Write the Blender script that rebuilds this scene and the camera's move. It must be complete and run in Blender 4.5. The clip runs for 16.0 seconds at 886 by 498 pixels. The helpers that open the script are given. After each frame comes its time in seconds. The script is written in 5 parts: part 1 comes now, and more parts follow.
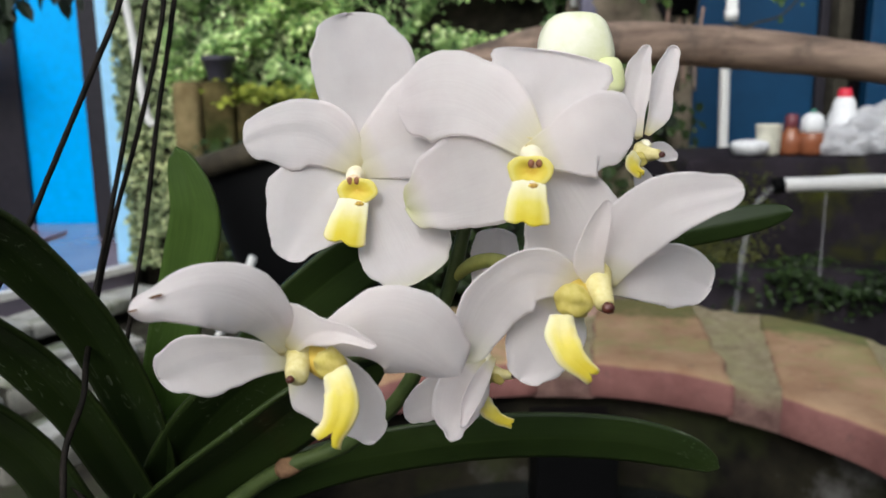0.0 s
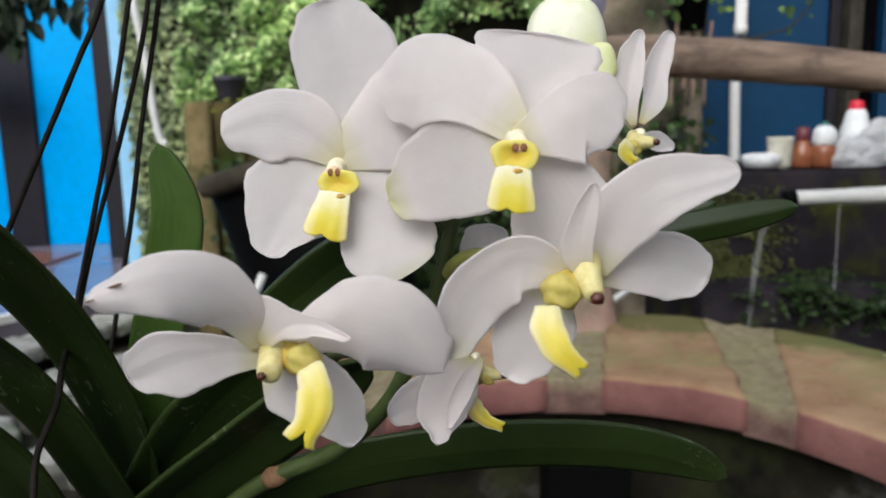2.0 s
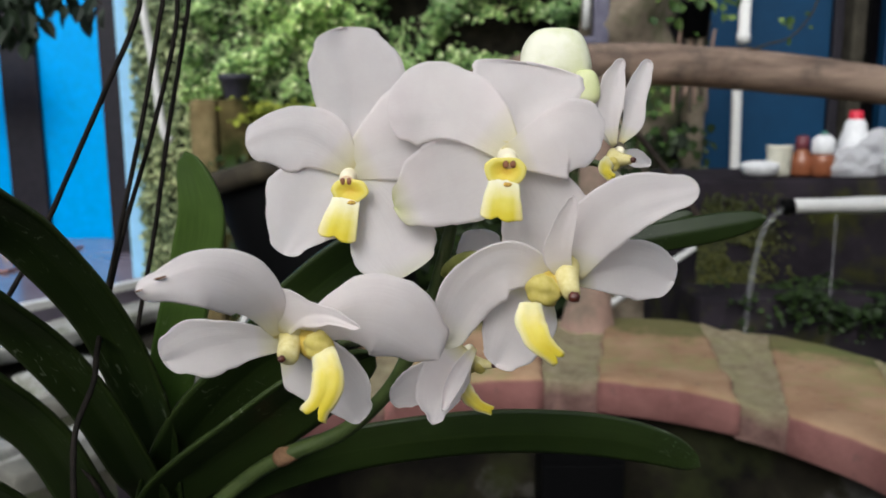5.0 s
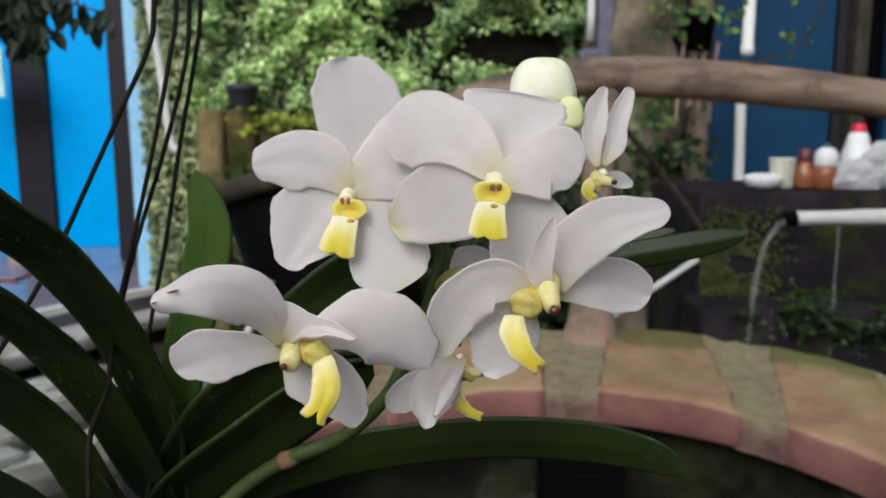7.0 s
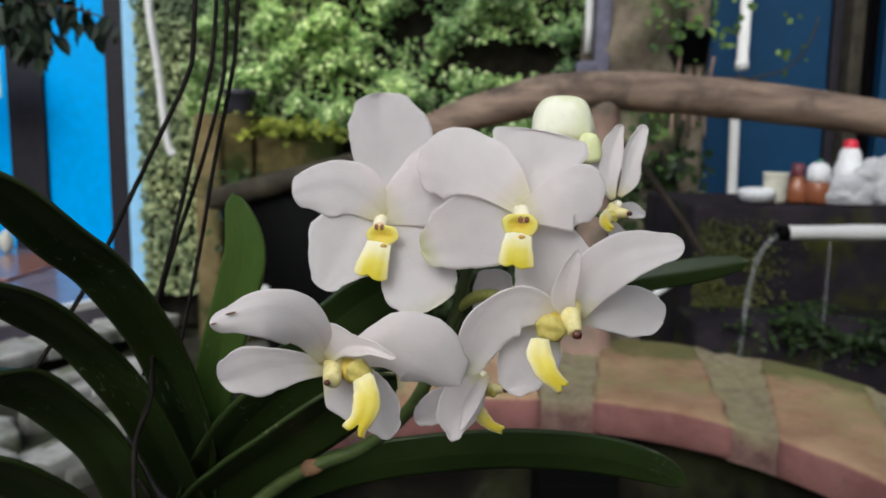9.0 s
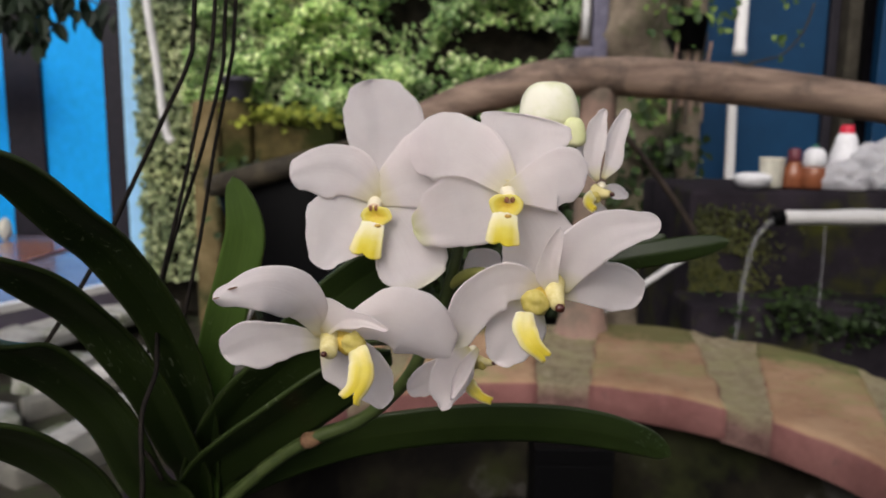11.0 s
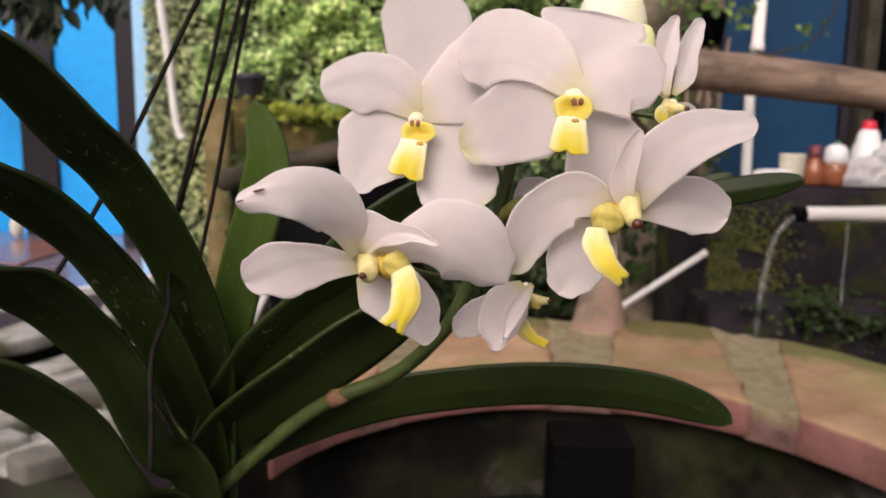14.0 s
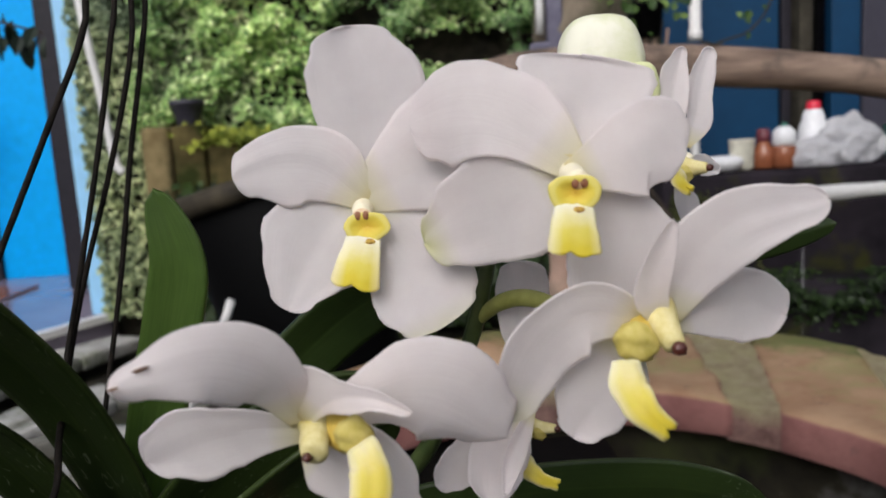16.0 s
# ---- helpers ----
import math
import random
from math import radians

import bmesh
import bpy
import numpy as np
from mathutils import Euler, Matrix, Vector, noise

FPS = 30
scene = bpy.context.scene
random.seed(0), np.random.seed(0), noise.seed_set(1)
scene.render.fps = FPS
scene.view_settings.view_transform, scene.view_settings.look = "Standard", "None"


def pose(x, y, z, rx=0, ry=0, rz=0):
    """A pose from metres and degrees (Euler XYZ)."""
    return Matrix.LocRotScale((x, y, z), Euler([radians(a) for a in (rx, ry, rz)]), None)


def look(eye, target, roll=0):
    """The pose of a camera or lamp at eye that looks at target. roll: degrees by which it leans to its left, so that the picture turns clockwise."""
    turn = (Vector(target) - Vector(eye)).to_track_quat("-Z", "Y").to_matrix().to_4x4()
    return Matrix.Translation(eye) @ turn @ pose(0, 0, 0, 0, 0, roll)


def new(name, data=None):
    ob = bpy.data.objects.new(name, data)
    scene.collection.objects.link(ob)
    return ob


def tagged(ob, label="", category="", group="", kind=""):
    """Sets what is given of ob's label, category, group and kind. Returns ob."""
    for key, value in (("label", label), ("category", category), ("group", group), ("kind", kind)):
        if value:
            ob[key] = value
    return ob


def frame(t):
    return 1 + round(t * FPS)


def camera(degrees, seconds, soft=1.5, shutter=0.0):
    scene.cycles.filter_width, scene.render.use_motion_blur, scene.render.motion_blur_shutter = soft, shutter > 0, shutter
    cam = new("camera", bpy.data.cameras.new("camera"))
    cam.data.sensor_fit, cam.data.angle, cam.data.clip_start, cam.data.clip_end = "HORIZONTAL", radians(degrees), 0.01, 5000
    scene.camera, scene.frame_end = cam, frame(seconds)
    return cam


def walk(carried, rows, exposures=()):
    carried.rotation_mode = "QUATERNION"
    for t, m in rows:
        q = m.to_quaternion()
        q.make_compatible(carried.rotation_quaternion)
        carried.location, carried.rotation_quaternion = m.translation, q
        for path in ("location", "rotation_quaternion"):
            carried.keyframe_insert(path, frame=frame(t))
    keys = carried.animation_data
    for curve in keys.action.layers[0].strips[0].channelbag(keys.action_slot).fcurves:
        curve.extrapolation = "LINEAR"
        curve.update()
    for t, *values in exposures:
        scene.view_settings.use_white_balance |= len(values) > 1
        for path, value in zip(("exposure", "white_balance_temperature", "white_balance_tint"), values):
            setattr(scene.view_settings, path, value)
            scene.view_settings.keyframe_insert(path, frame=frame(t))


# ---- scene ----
cam = camera(60.0, 16.0, soft=1.7, shutter=0.0)
cam.data.dof.use_dof = True
cam.data.dof.focus_distance = 0.21
cam.data.dof.aperture_fstop = 22.0

# seconds, eye x y z, yaw, pitch, roll
ROWS = [
    (0.0, -0.0008, 0.0018, 1.1502, -0.14, -10.74, -0.84),
    (0.5, 0.0058, 0.0065, 1.1430, 0.26, -9.61, -1.57),
    (1.0, 0.0043, 0.0106, 1.1419, -0.05, -9.49, -1.38),
    (1.5, 0.0064, 0.0114, 1.1418, 0.63, -9.32, -1.61),
    (2.0, 0.0058, 0.0093, 1.1424, 0.74, -9.35, -1.41),
    (2.5, 0.0089, 0.0066, 1.1425, 0.77, -9.01, -1.72),
    (3.0, 0.0123, -0.0008, 1.1433, 0.96, -8.78, -1.89),
    (3.5, 0.0120, -0.0087, 1.1461, 1.02, -9.09, -1.32),
    (4.0, 0.0078, -0.0124, 1.1466, 0.99, -9.31, -0.69),
    (6.5, 0.0066, -0.0163, 1.1473, 0.85, -8.80, -0.21),
    (7.0, 0.0108, -0.0283, 1.1507, 1.23, -8.55, -0.15),
    (7.5, 0.0123, -0.0333, 1.1488, 1.27, -8.80, 0.45),
    (8.0, 0.0111, -0.0371, 1.1493, 1.36, -8.63, 0.47),
    (8.5, 0.0108, -0.0422, 1.1533, 1.39, -8.68, 0.43),
    (9.0, 0.0001, -0.0446, 1.1589, 0.67, -8.08, 0.81),
    (11.5, 0.0032, -0.0577, 1.1577, 0.53, -9.21, 0.55),
    (12.0, 0.0014, -0.0490, 1.1506, 0.46, -9.22, 0.17),
    (12.5, -0.0147, -0.0380, 1.1438, -0.44, -8.97, 0.51),
    (13.0, -0.0052, -0.0150, 1.1290, -0.69, -7.70, -1.65),
    (13.5, -0.0052, -0.0289, 1.1337, -0.41, -8.30, -0.74),
    (14.0, -0.0093, -0.0301, 1.1288, 1.28, -8.77, 0.94),
    (14.5, -0.0072, -0.0228, 1.1199, 1.59, -8.52, 1.41),
    (15.0, -0.0138, -0.0148, 1.1214, 1.43, -8.60, 1.38),
    (15.5, -0.0096, 0.0175, 1.1409, -1.20, -8.74, -1.49),
    (16.0, -0.0115, 0.0277, 1.1477, -1.97, -8.46, -3.72),
]
PATH = []
for t, x, y, z, yaw, pitch, roll in ROWS:
    ahead = (-math.sin(radians(yaw)) * math.cos(radians(pitch)), math.cos(radians(yaw)) * math.cos(radians(pitch)), math.sin(radians(pitch)))
    PATH.append((t, look((x, y, z), (x + ahead[0], y + ahead[1], z + ahead[2]), roll)))
# seconds, stops, white balance
EXPOSURES = [(0.0, -0.1, 6190, 5), (4.0, -0.22, 6190, 5), (7.0, -0.3, 6190, 6), (9.2, -0.36, 6140, 5), (11.5, -0.38, 6830, 15), (12.5, -0.2, 7280, 19), (13.5, -0.13, 7380, 22), (14.5, 0.12, 7000, 15), (15.1, 0.16, 6750, 10), (15.5, -0.22, 6380, 11), (16.0, -0.3, 6280, 10)]
walk(cam, PATH, EXPOSURES)

# ---- world and light ----
world = bpy.data.worlds.new("overcast_sky")
scene.world = world
world.use_nodes = True
wn = world.node_tree
sky = wn.nodes.new("ShaderNodeTexSky")
sky.sky_type, sky.sun_disc = "NISHITA", False
sky.sun_elevation, sky.sun_rotation = radians(40), radians(202)
sky.air_density, sky.dust_density, sky.ozone_density = 1.0, 4.0, 0.6
wn.nodes["Background"].inputs["Strength"].default_value = 0.15
pale = wn.nodes.new("ShaderNodeHueSaturation")
pale.inputs["Saturation"].default_value = 0.40
wn.links.new(sky.outputs["Color"], pale.inputs["Color"])
wn.links.new(pale.outputs["Color"], wn.nodes["Background"].inputs["Color"])
sun = new("sun", bpy.data.lights.new("sun", "SUN"))
sun.data.energy, sun.data.angle, sun.data.color = 1.85, radians(44), (1.0, 0.955, 0.93)
sun.rotation_euler = (radians(50), 0, radians(-22))


# ---- materials ----
def material(name, rough=0.6, spec=0.5, metal=0.0):
    m = bpy.data.materials.new(name)
    m.use_nodes = True
    b = m.node_tree.nodes["Principled BSDF"]
    b.inputs["Roughness"].default_value = rough
    b.inputs["Specular IOR Level"].default_value = spec
    b.inputs["Metallic"].default_value = metal
    return m, m.node_tree, b


def rgb(c):
    return (c[0], c[1], c[2], 1.0)


def noise_node(nt, scale, detail=5, rough=0.6, coord=None, stretch=None):
    tc = nt.nodes.new("ShaderNodeNewGeometry")
    n = nt.nodes.new("ShaderNodeTexNoise")
    n.inputs["Scale"].default_value, n.inputs["Detail"].default_value, n.inputs["Roughness"].default_value = scale, detail, rough
    src = coord or tc.outputs["Position"]
    if stretch:
        mp = nt.nodes.new("ShaderNodeMapping")
        mp.inputs["Scale"].default_value = stretch
        nt.links.new(src, mp.inputs["Vector"])
        src = mp.outputs["Vector"]
    nt.links.new(src, n.inputs["Vector"])
    return n


def ramp(nt, fac, stops):
    r = nt.nodes.new("ShaderNodeValToRGB")
    while len(r.color_ramp.elements) < len(stops):
        r.color_ramp.elements.new(0.5)
    for e, (p, c) in zip(r.color_ramp.elements, stops):
        e.position, e.color = p, rgb(c)
    nt.links.new(fac, r.inputs["Fac"])
    return r


def mixed(nt, a, b, fac, mode="MIX"):
    m = nt.nodes.new("ShaderNodeMix")
    m.data_type, m.blend_type = "RGBA", mode
    for sock, v in ((m.inputs[6], a), (m.inputs[7], b)):
        if isinstance(v, tuple):
            sock.default_value = rgb(v)
        else:
            nt.links.new(v, sock)
    if isinstance(fac, (int, float)):
        m.inputs[0].default_value = fac
    else:
        nt.links.new(fac, m.inputs[0])
    return m.outputs[2]


def bumped(nt, b, height, strength=0.4, distance=0.01):
    k = nt.nodes.new("ShaderNodeBump")
    k.inputs["Strength"].default_value, k.inputs["Distance"].default_value = strength, distance
    nt.links.new(height, k.inputs["Height"])
    nt.links.new(k.outputs["Normal"], b.inputs["Normal"])
    return k


def surface(name, stops, scale, rough=0.7, spec=0.4, fine=None, bump=0.4, depth=0.004, stretch=None, second=None, second_scale=1.5, second_range=(0.5, 0.65), per_piece=0.0):
    """A mottled surface: a colour ramp over noise, a second stain over large noise, and fine relief."""
    m, nt, b = material(name, rough, spec)
    n = noise_node(nt, scale, stretch=stretch)
    col = ramp(nt, n.outputs["Fac"], stops).outputs["Color"]
    if second:
        n2 = noise_node(nt, second_scale, 4, 0.65)
        f = ramp(nt, n2.outputs["Fac"], [(second_range[0], (0, 0, 0)), (second_range[1], (1, 1, 1))])
        col = mixed(nt, col, second, f.outputs["Color"])
    if per_piece:
        oi = nt.nodes.new("ShaderNodeObjectInfo")
        f = ramp(nt, oi.outputs["Random"], [(0.0, (1 - per_piece,) * 3), (1.0, (1 + per_piece,) * 3)])
        col = mixed(nt, col, f.outputs["Color"], 1.0, "MULTIPLY")
    nt.links.new(col, b.inputs["Base Color"])
    n3 = noise_node(nt, fine or scale * 6, 6, 0.7, stretch=stretch)
    bumped(nt, b, n3.outputs["Fac"], bump, depth)
    return m


def petal_material():
    m, nt, b = material("white_petal", 0.62, 0.25)
    b.inputs["Subsurface Weight"].default_value = 0.38
    b.inputs["Subsurface Radius"].default_value = (1.0, 0.92, 0.88)
    b.inputs["Subsurface Scale"].default_value = 0.007
    uv = nt.nodes.new("ShaderNodeUVMap")
    uv.uv_map = "st"
    sep = nt.nodes.new("ShaderNodeSeparateXYZ")
    nt.links.new(uv.outputs["UV"], sep.inputs[0])
    along = ramp(nt, sep.outputs["Y"], [(0.0, (0.84, 0.76, 0.42)), (0.08, (0.90, 0.86, 0.68)), (0.22, (0.98, 0.930, 0.920)), (1.0, (0.98, 0.928, 0.925))])
    mott = noise_node(nt, 160, 5, 0.6)
    tint = ramp(nt, mott.outputs["Fac"], [(0.3, (0.96, 0.95, 0.955)), (0.7, (1.0, 1.0, 1.0))])
    col = mixed(nt, along.outputs["Color"], tint.outputs["Color"], 1.0, "MULTIPLY")
    # green-yellow blush at the tip of some tepals, set by a mesh attribute
    at = nt.nodes.new("ShaderNodeAttribute")
    at.attribute_name = "blush"
    col = mixed(nt, col, (0.62, 0.64, 0.22), at.outputs["Fac"])
    nt.links.new(col, b.inputs["Base Color"])
    vein = nt.nodes.new("ShaderNodeTexNoise")
    mp = nt.nodes.new("ShaderNodeMapping")
    mp.inputs["Scale"].default_value = (26, 2.2, 1)
    nt.links.new(uv.outputs["UV"], mp.inputs["Vector"])
    nt.links.new(mp.outputs["Vector"], vein.inputs["Vector"])
    vein.inputs["Scale"].default_value = 1.0
    grain = noise_node(nt, 2600, 3, 0.6)
    add = nt.nodes.new("ShaderNodeMath")
    add.operation = "MULTIPLY_ADD"
    nt.links.new(grain.outputs["Fac"], add.inputs[0])
    add.inputs[1].default_value = 0.12
    nt.links.new(vein.outputs["Fac"], add.inputs[2])
    k = bumped(nt, b, add.outputs[0], 0.12, 0.0006)
    tr = nt.nodes.new("ShaderNodeBsdfTranslucent")
    nt.links.new(col, tr.inputs["Color"])
    nt.links.new(k.outputs["Normal"], tr.inputs["Normal"])
    mx = nt.nodes.new("ShaderNodeMixShader")
    mx.inputs[0].default_value = 0.44
    nt.links.new(b.outputs[0], mx.inputs[1])
    nt.links.new(tr.outputs[0], mx.inputs[2])
    nt.links.new(mx.outputs[0], nt.nodes["Material Output"].inputs["Surface"])
    return m


def leaf_material(name, dark, light, glow=0.12, rough=0.38, stripes=True):
    m, nt, b = material(name, rough, 0.32)
    n = noise_node(nt, 22, 5, 0.6)
    col = ramp(nt, n.outputs["Fac"], [(0.3, dark), (0.7, light)]).outputs["Color"]
    if stripes:
        uv = nt.nodes.new("ShaderNodeUVMap")
        uv.uv_map = "st"
        mp = nt.nodes.new("ShaderNodeMapping")
        mp.inputs["Scale"].default_value = (30, 1.2, 1)
        nt.links.new(uv.outputs["UV"], mp.inputs["Vector"])
        st = nt.nodes.new("ShaderNodeTexNoise")
        st.inputs["Scale"].default_value = 1.0
        nt.links.new(mp.outputs["Vector"], st.inputs["Vector"])
        sr = ramp(nt, st.outputs["Fac"], [(0.35, (0.92, 0.93, 0.90)), (0.65, (1.07, 1.07, 1.05))])
        col = mixed(nt, col, sr.outputs["Color"], 1.0, "MULTIPLY")
        # pale scratches and dried spots
        mp2 = nt.nodes.new("ShaderNodeMapping")
        mp2.inputs["Scale"].default_value = (3.4, 2.2, 1)
        nt.links.new(uv.outputs["UV"], mp2.inputs["Vector"])
        sp = nt.nodes.new("ShaderNodeTexNoise")
        sp.inputs["Scale"].default_value, sp.inputs["Detail"].default_value, sp.inputs["Distortion"].default_value = 1.6, 4, 3.0
        nt.links.new(mp2.outputs["Vector"], sp.inputs["Vector"])
        sf = ramp(nt, sp.outputs["Fac"], [(0.62, (0, 0, 0)), (0.68, (0.5, 0.5, 0.5))])
        patch = noise_node(nt, 12, 3, 0.5)      # they lie in patches
        pf = ramp(nt, patch.outputs["Fac"], [(0.51, (0, 0, 0)), (0.60, (1, 1, 1))])
        col = mixed(nt, col, (0.28, 0.32, 0.22), mixed(nt, sf.outputs["Color"], pf.outputs["Color"], 1.0, "MULTIPLY"))
        sx = nt.nodes.new("ShaderNodeSeparateXYZ")
        nt.links.new(uv.outputs["UV"], sx.inputs[0])
        # pale midrib, and pale margins that put lit edges into the colour
        rib_and_lit_edge = ramp(nt, sx.outputs["X"], [(0.0, (0.12, 0.12, 0.12)), (0.025, (0, 0, 0)), (0.47, (0, 0, 0)), (0.5, (0.07, 0.07, 0.07)), (0.53, (0, 0, 0)), (0.975, (0, 0, 0)), (1.0, (0.12, 0.12, 0.12))])
        col = mixed(nt, col, (0.13, 0.17, 0.05), rib_and_lit_edge.outputs["Color"])
        bumped(nt, b, st.outputs["Fac"], 0.10, 0.0005)
    nt.links.new(col, b.inputs["Base Color"])
    if glow:
        tr = nt.nodes.new("ShaderNodeBsdfTranslucent")
        tc = mixed(nt, col, (1.6, 1.9, 0.8), 1.0, "MULTIPLY")
        nt.links.new(tc, tr.inputs["Color"])
        mx = nt.nodes.new("ShaderNodeMixShader")
        mx.inputs[0].default_value = glow
        nt.links.new(b.outputs[0], mx.inputs[1])
        nt.links.new(tr.outputs[0], mx.inputs[2])
        nt.links.new(mx.outputs[0], nt.nodes["Material Output"].inputs["Surface"])
    return m


def island_leaf_material(name, stops, rough=0.5, glow=0.25):
    m, nt, b = material(name, rough, 0.35)
    g = nt.nodes.new("ShaderNodeNewGeometry")
    col = ramp(nt, g.outputs["Random Per Island"], stops).outputs["Color"]
    # broad noise puts lit and shaded patches into the leaf colour
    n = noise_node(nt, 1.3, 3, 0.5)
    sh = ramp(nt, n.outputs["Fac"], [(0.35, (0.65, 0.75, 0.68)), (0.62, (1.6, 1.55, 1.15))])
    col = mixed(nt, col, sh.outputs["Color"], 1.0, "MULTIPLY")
    nt.links.new(col, b.inputs["Base Color"])
    tr = nt.nodes.new("ShaderNodeBsdfTranslucent")
    nt.links.new(col, tr.inputs["Color"])
    mx = nt.nodes.new("ShaderNodeMixShader")
    mx.inputs[0].default_value = glow
    nt.links.new(b.outputs[0], mx.inputs[1])
    nt.links.new(tr.outputs[0], mx.inputs[2])
    nt.links.new(mx.outputs[0], nt.nodes["Material Output"].inputs["Surface"])
    return m


def plain(name, c, rough=0.5, spec=0.5, vary=0.12, scale=60, bump=0.15, depth=0.002):
    lo, hi = tuple(x * (1 - vary) for x in c), tuple(x * (1 + vary) for x in c)
    return surface(name, [(0.3, lo), (0.7, hi)], scale, rough, spec, bump=bump, depth=depth)


white_petal = petal_material()
def lip_material():
    m, nt, b = material("lip_sheet", 0.65, 0.2)
    uv = nt.nodes.new("ShaderNodeUVMap")
    uv.uv_map = "st"
    sep = nt.nodes.new("ShaderNodeSeparateXYZ")
    nt.links.new(uv.outputs["UV"], sep.inputs[0])
    n = noise_node(nt, 300, 4, 0.6)
    add = nt.nodes.new("ShaderNodeMath")
    add.operation = "MULTIPLY_ADD"
    nt.links.new(n.outputs["Fac"], add.inputs[0])
    add.inputs[1].default_value = 0.3
    nt.links.new(sep.outputs["Y"], add.inputs[2])
    col = ramp(nt, add.outputs[0], [(0.16, (0.90, 0.85, 0.68)), (0.42, (0.81, 0.74, 0.44)), (0.74, (0.71, 0.60, 0.12)), (1.0, (0.65, 0.52, 0.045))])
    side = ramp(nt, sep.outputs["X"], [(0.0, (0.4, 0.4, 0.4)), (0.22, (0, 0, 0)), (0.72, (0, 0, 0)), (1.0, (0.55, 0.55, 0.55))])
    blade = mixed(nt, col.outputs["Color"], (0.92, 0.88, 0.74), side.outputs["Color"])
    nt.links.new(blade, b.inputs["Base Color"])
    b.inputs["Subsurface Weight"].default_value = 0.3
    b.inputs["Subsurface Radius"].default_value = (1.0, 0.85, 0.3)
    b.inputs["Subsurface Scale"].default_value = 0.003
    bumped(nt, b, n.outputs["Fac"], 0.2, 0.0005)
    return m


lip_sheet = lip_material()
lobe_gold = surface("lobe_gold", [(0.3, (0.50, 0.41, 0.08)), (0.7, (0.63, 0.53, 0.17))], 500, 0.5, 0.3, bump=0.25, depth=0.0005)
throat_deep = surface("throat_deep", [(0.3, (0.50, 0.34, 0.04)), (0.7, (0.64, 0.48, 0.11))], 500, 0.5, 0.3, bump=0.25, depth=0.0005)
column_cream = surface("column_cream", [(0.3, (0.62, 0.53, 0.19)), (0.7, (0.78, 0.70, 0.38))], 450, 0.5, 0.3, bump=0.2, depth=0.0005)
def throat_material():
    m, nt, b = material("throat_gold", 0.5, 0.3)
    uv = nt.nodes.new("ShaderNodeUVMap")
    uv.uv_map = "st"
    sep = nt.nodes.new("ShaderNodeSeparateXYZ")
    nt.links.new(uv.outputs["UV"], sep.inputs[0])
    n = noise_node(nt, 400, 4, 0.6)
    add = nt.nodes.new("ShaderNodeMath")
    add.operation = "MULTIPLY_ADD"
    nt.links.new(n.outputs["Fac"], add.inputs[0])
    add.inputs[1].default_value = 0.35
    nt.links.new(sep.outputs["Y"], add.inputs[2])
    col = ramp(nt, add.outputs[0], [(0.14, (0.68, 0.42, 0.05)), (0.5, (0.72, 0.53, 0.06)), (0.85, (0.74, 0.60, 0.08)), (1.2, (0.78, 0.68, 0.18))])
    nt.links.new(col.outputs["Color"], b.inputs["Base Color"])
    bumped(nt, b, n.outputs["Fac"], 0.2, 0.0004)
    return m


throat_gold = throat_material()
column_pale = surface("column_pale", [(0.3, (0.86, 0.78, 0.56)), (0.7, (0.92, 0.86, 0.68))], 300, 0.5, 0.3, bump=0.2, depth=0.0005)
cap_tan = surface("cap_tan", [(0.3, (0.62, 0.42, 0.24)), (0.7, (0.80, 0.62, 0.42))], 600, 0.5, 0.3, bump=0.2, depth=0.0003)
callus_brown = surface("callus_brown", [(0.35, (0.34, 0.15, 0.03)), (0.65, (0.74, 0.52, 0.10))], 1500, 0.5, 0.3, bump=0.2, depth=0.0003)
anther_dark = surface("anther_dark", [(0.3, (0.05, 0.012, 0.010)), (0.7, (0.12, 0.03, 0.02))], 700, 0.35, 0.5, bump=0.2, depth=0.0003)
anther_brown = surface("anther_brown", [(0.3, (0.20, 0.075, 0.035)), (0.7, (0.34, 0.15, 0.08))], 700, 0.4, 0.4, bump=0.2, depth=0.0003)
bud_cream = surface("bud_cream", [(0.35, (0.72, 0.74, 0.46)), (0.6, (0.87, 0.86, 0.71))], 90, 0.55, 0.3, bump=0.2, depth=0.001)
bud_green = surface("bud_green", [(0.3, (0.62, 0.66, 0.30)), (0.7, (0.80, 0.80, 0.55))], 90, 0.55, 0.3, bump=0.2, depth=0.001)
stem_green = surface("stem_green", [(0.3, (0.040, 0.062, 0.018)), (0.7, (0.085, 0.115, 0.035))], 120, 0.45, 0.4, bump=0.3, depth=0.0006)
pedicel_green = surface("pedicel_green", [(0.3, (0.20, 0.22, 0.05)), (0.7, (0.36, 0.36, 0.11))], 150, 0.5, 0.3, bump=0.3, depth=0.0006)
node_brown = surface("node_brown", [(0.3, (0.14, 0.07, 0.04)), (0.7, (0.30, 0.18, 0.10))], 300, 0.7, 0.2, bump=0.6, depth=0.001)
leaf_green = leaf_material("leaf_green", (0.014, 0.025, 0.006), (0.029, 0.048, 0.011), 0.04, 0.40)
# paler copy of leaf_green, with the light from behind in its colour
leaf_backlit = leaf_material("leaf_backlit", (0.045, 0.085, 0.016), (0.075, 0.13, 0.028), 0.25)
wire_metal = surface("wire_metal", [(0.3, (0.007, 0.007, 0.006)), (0.7, (0.022, 0.017, 0.014))], 200, 0.7, 0.1, bump=0.5, depth=0.0004)


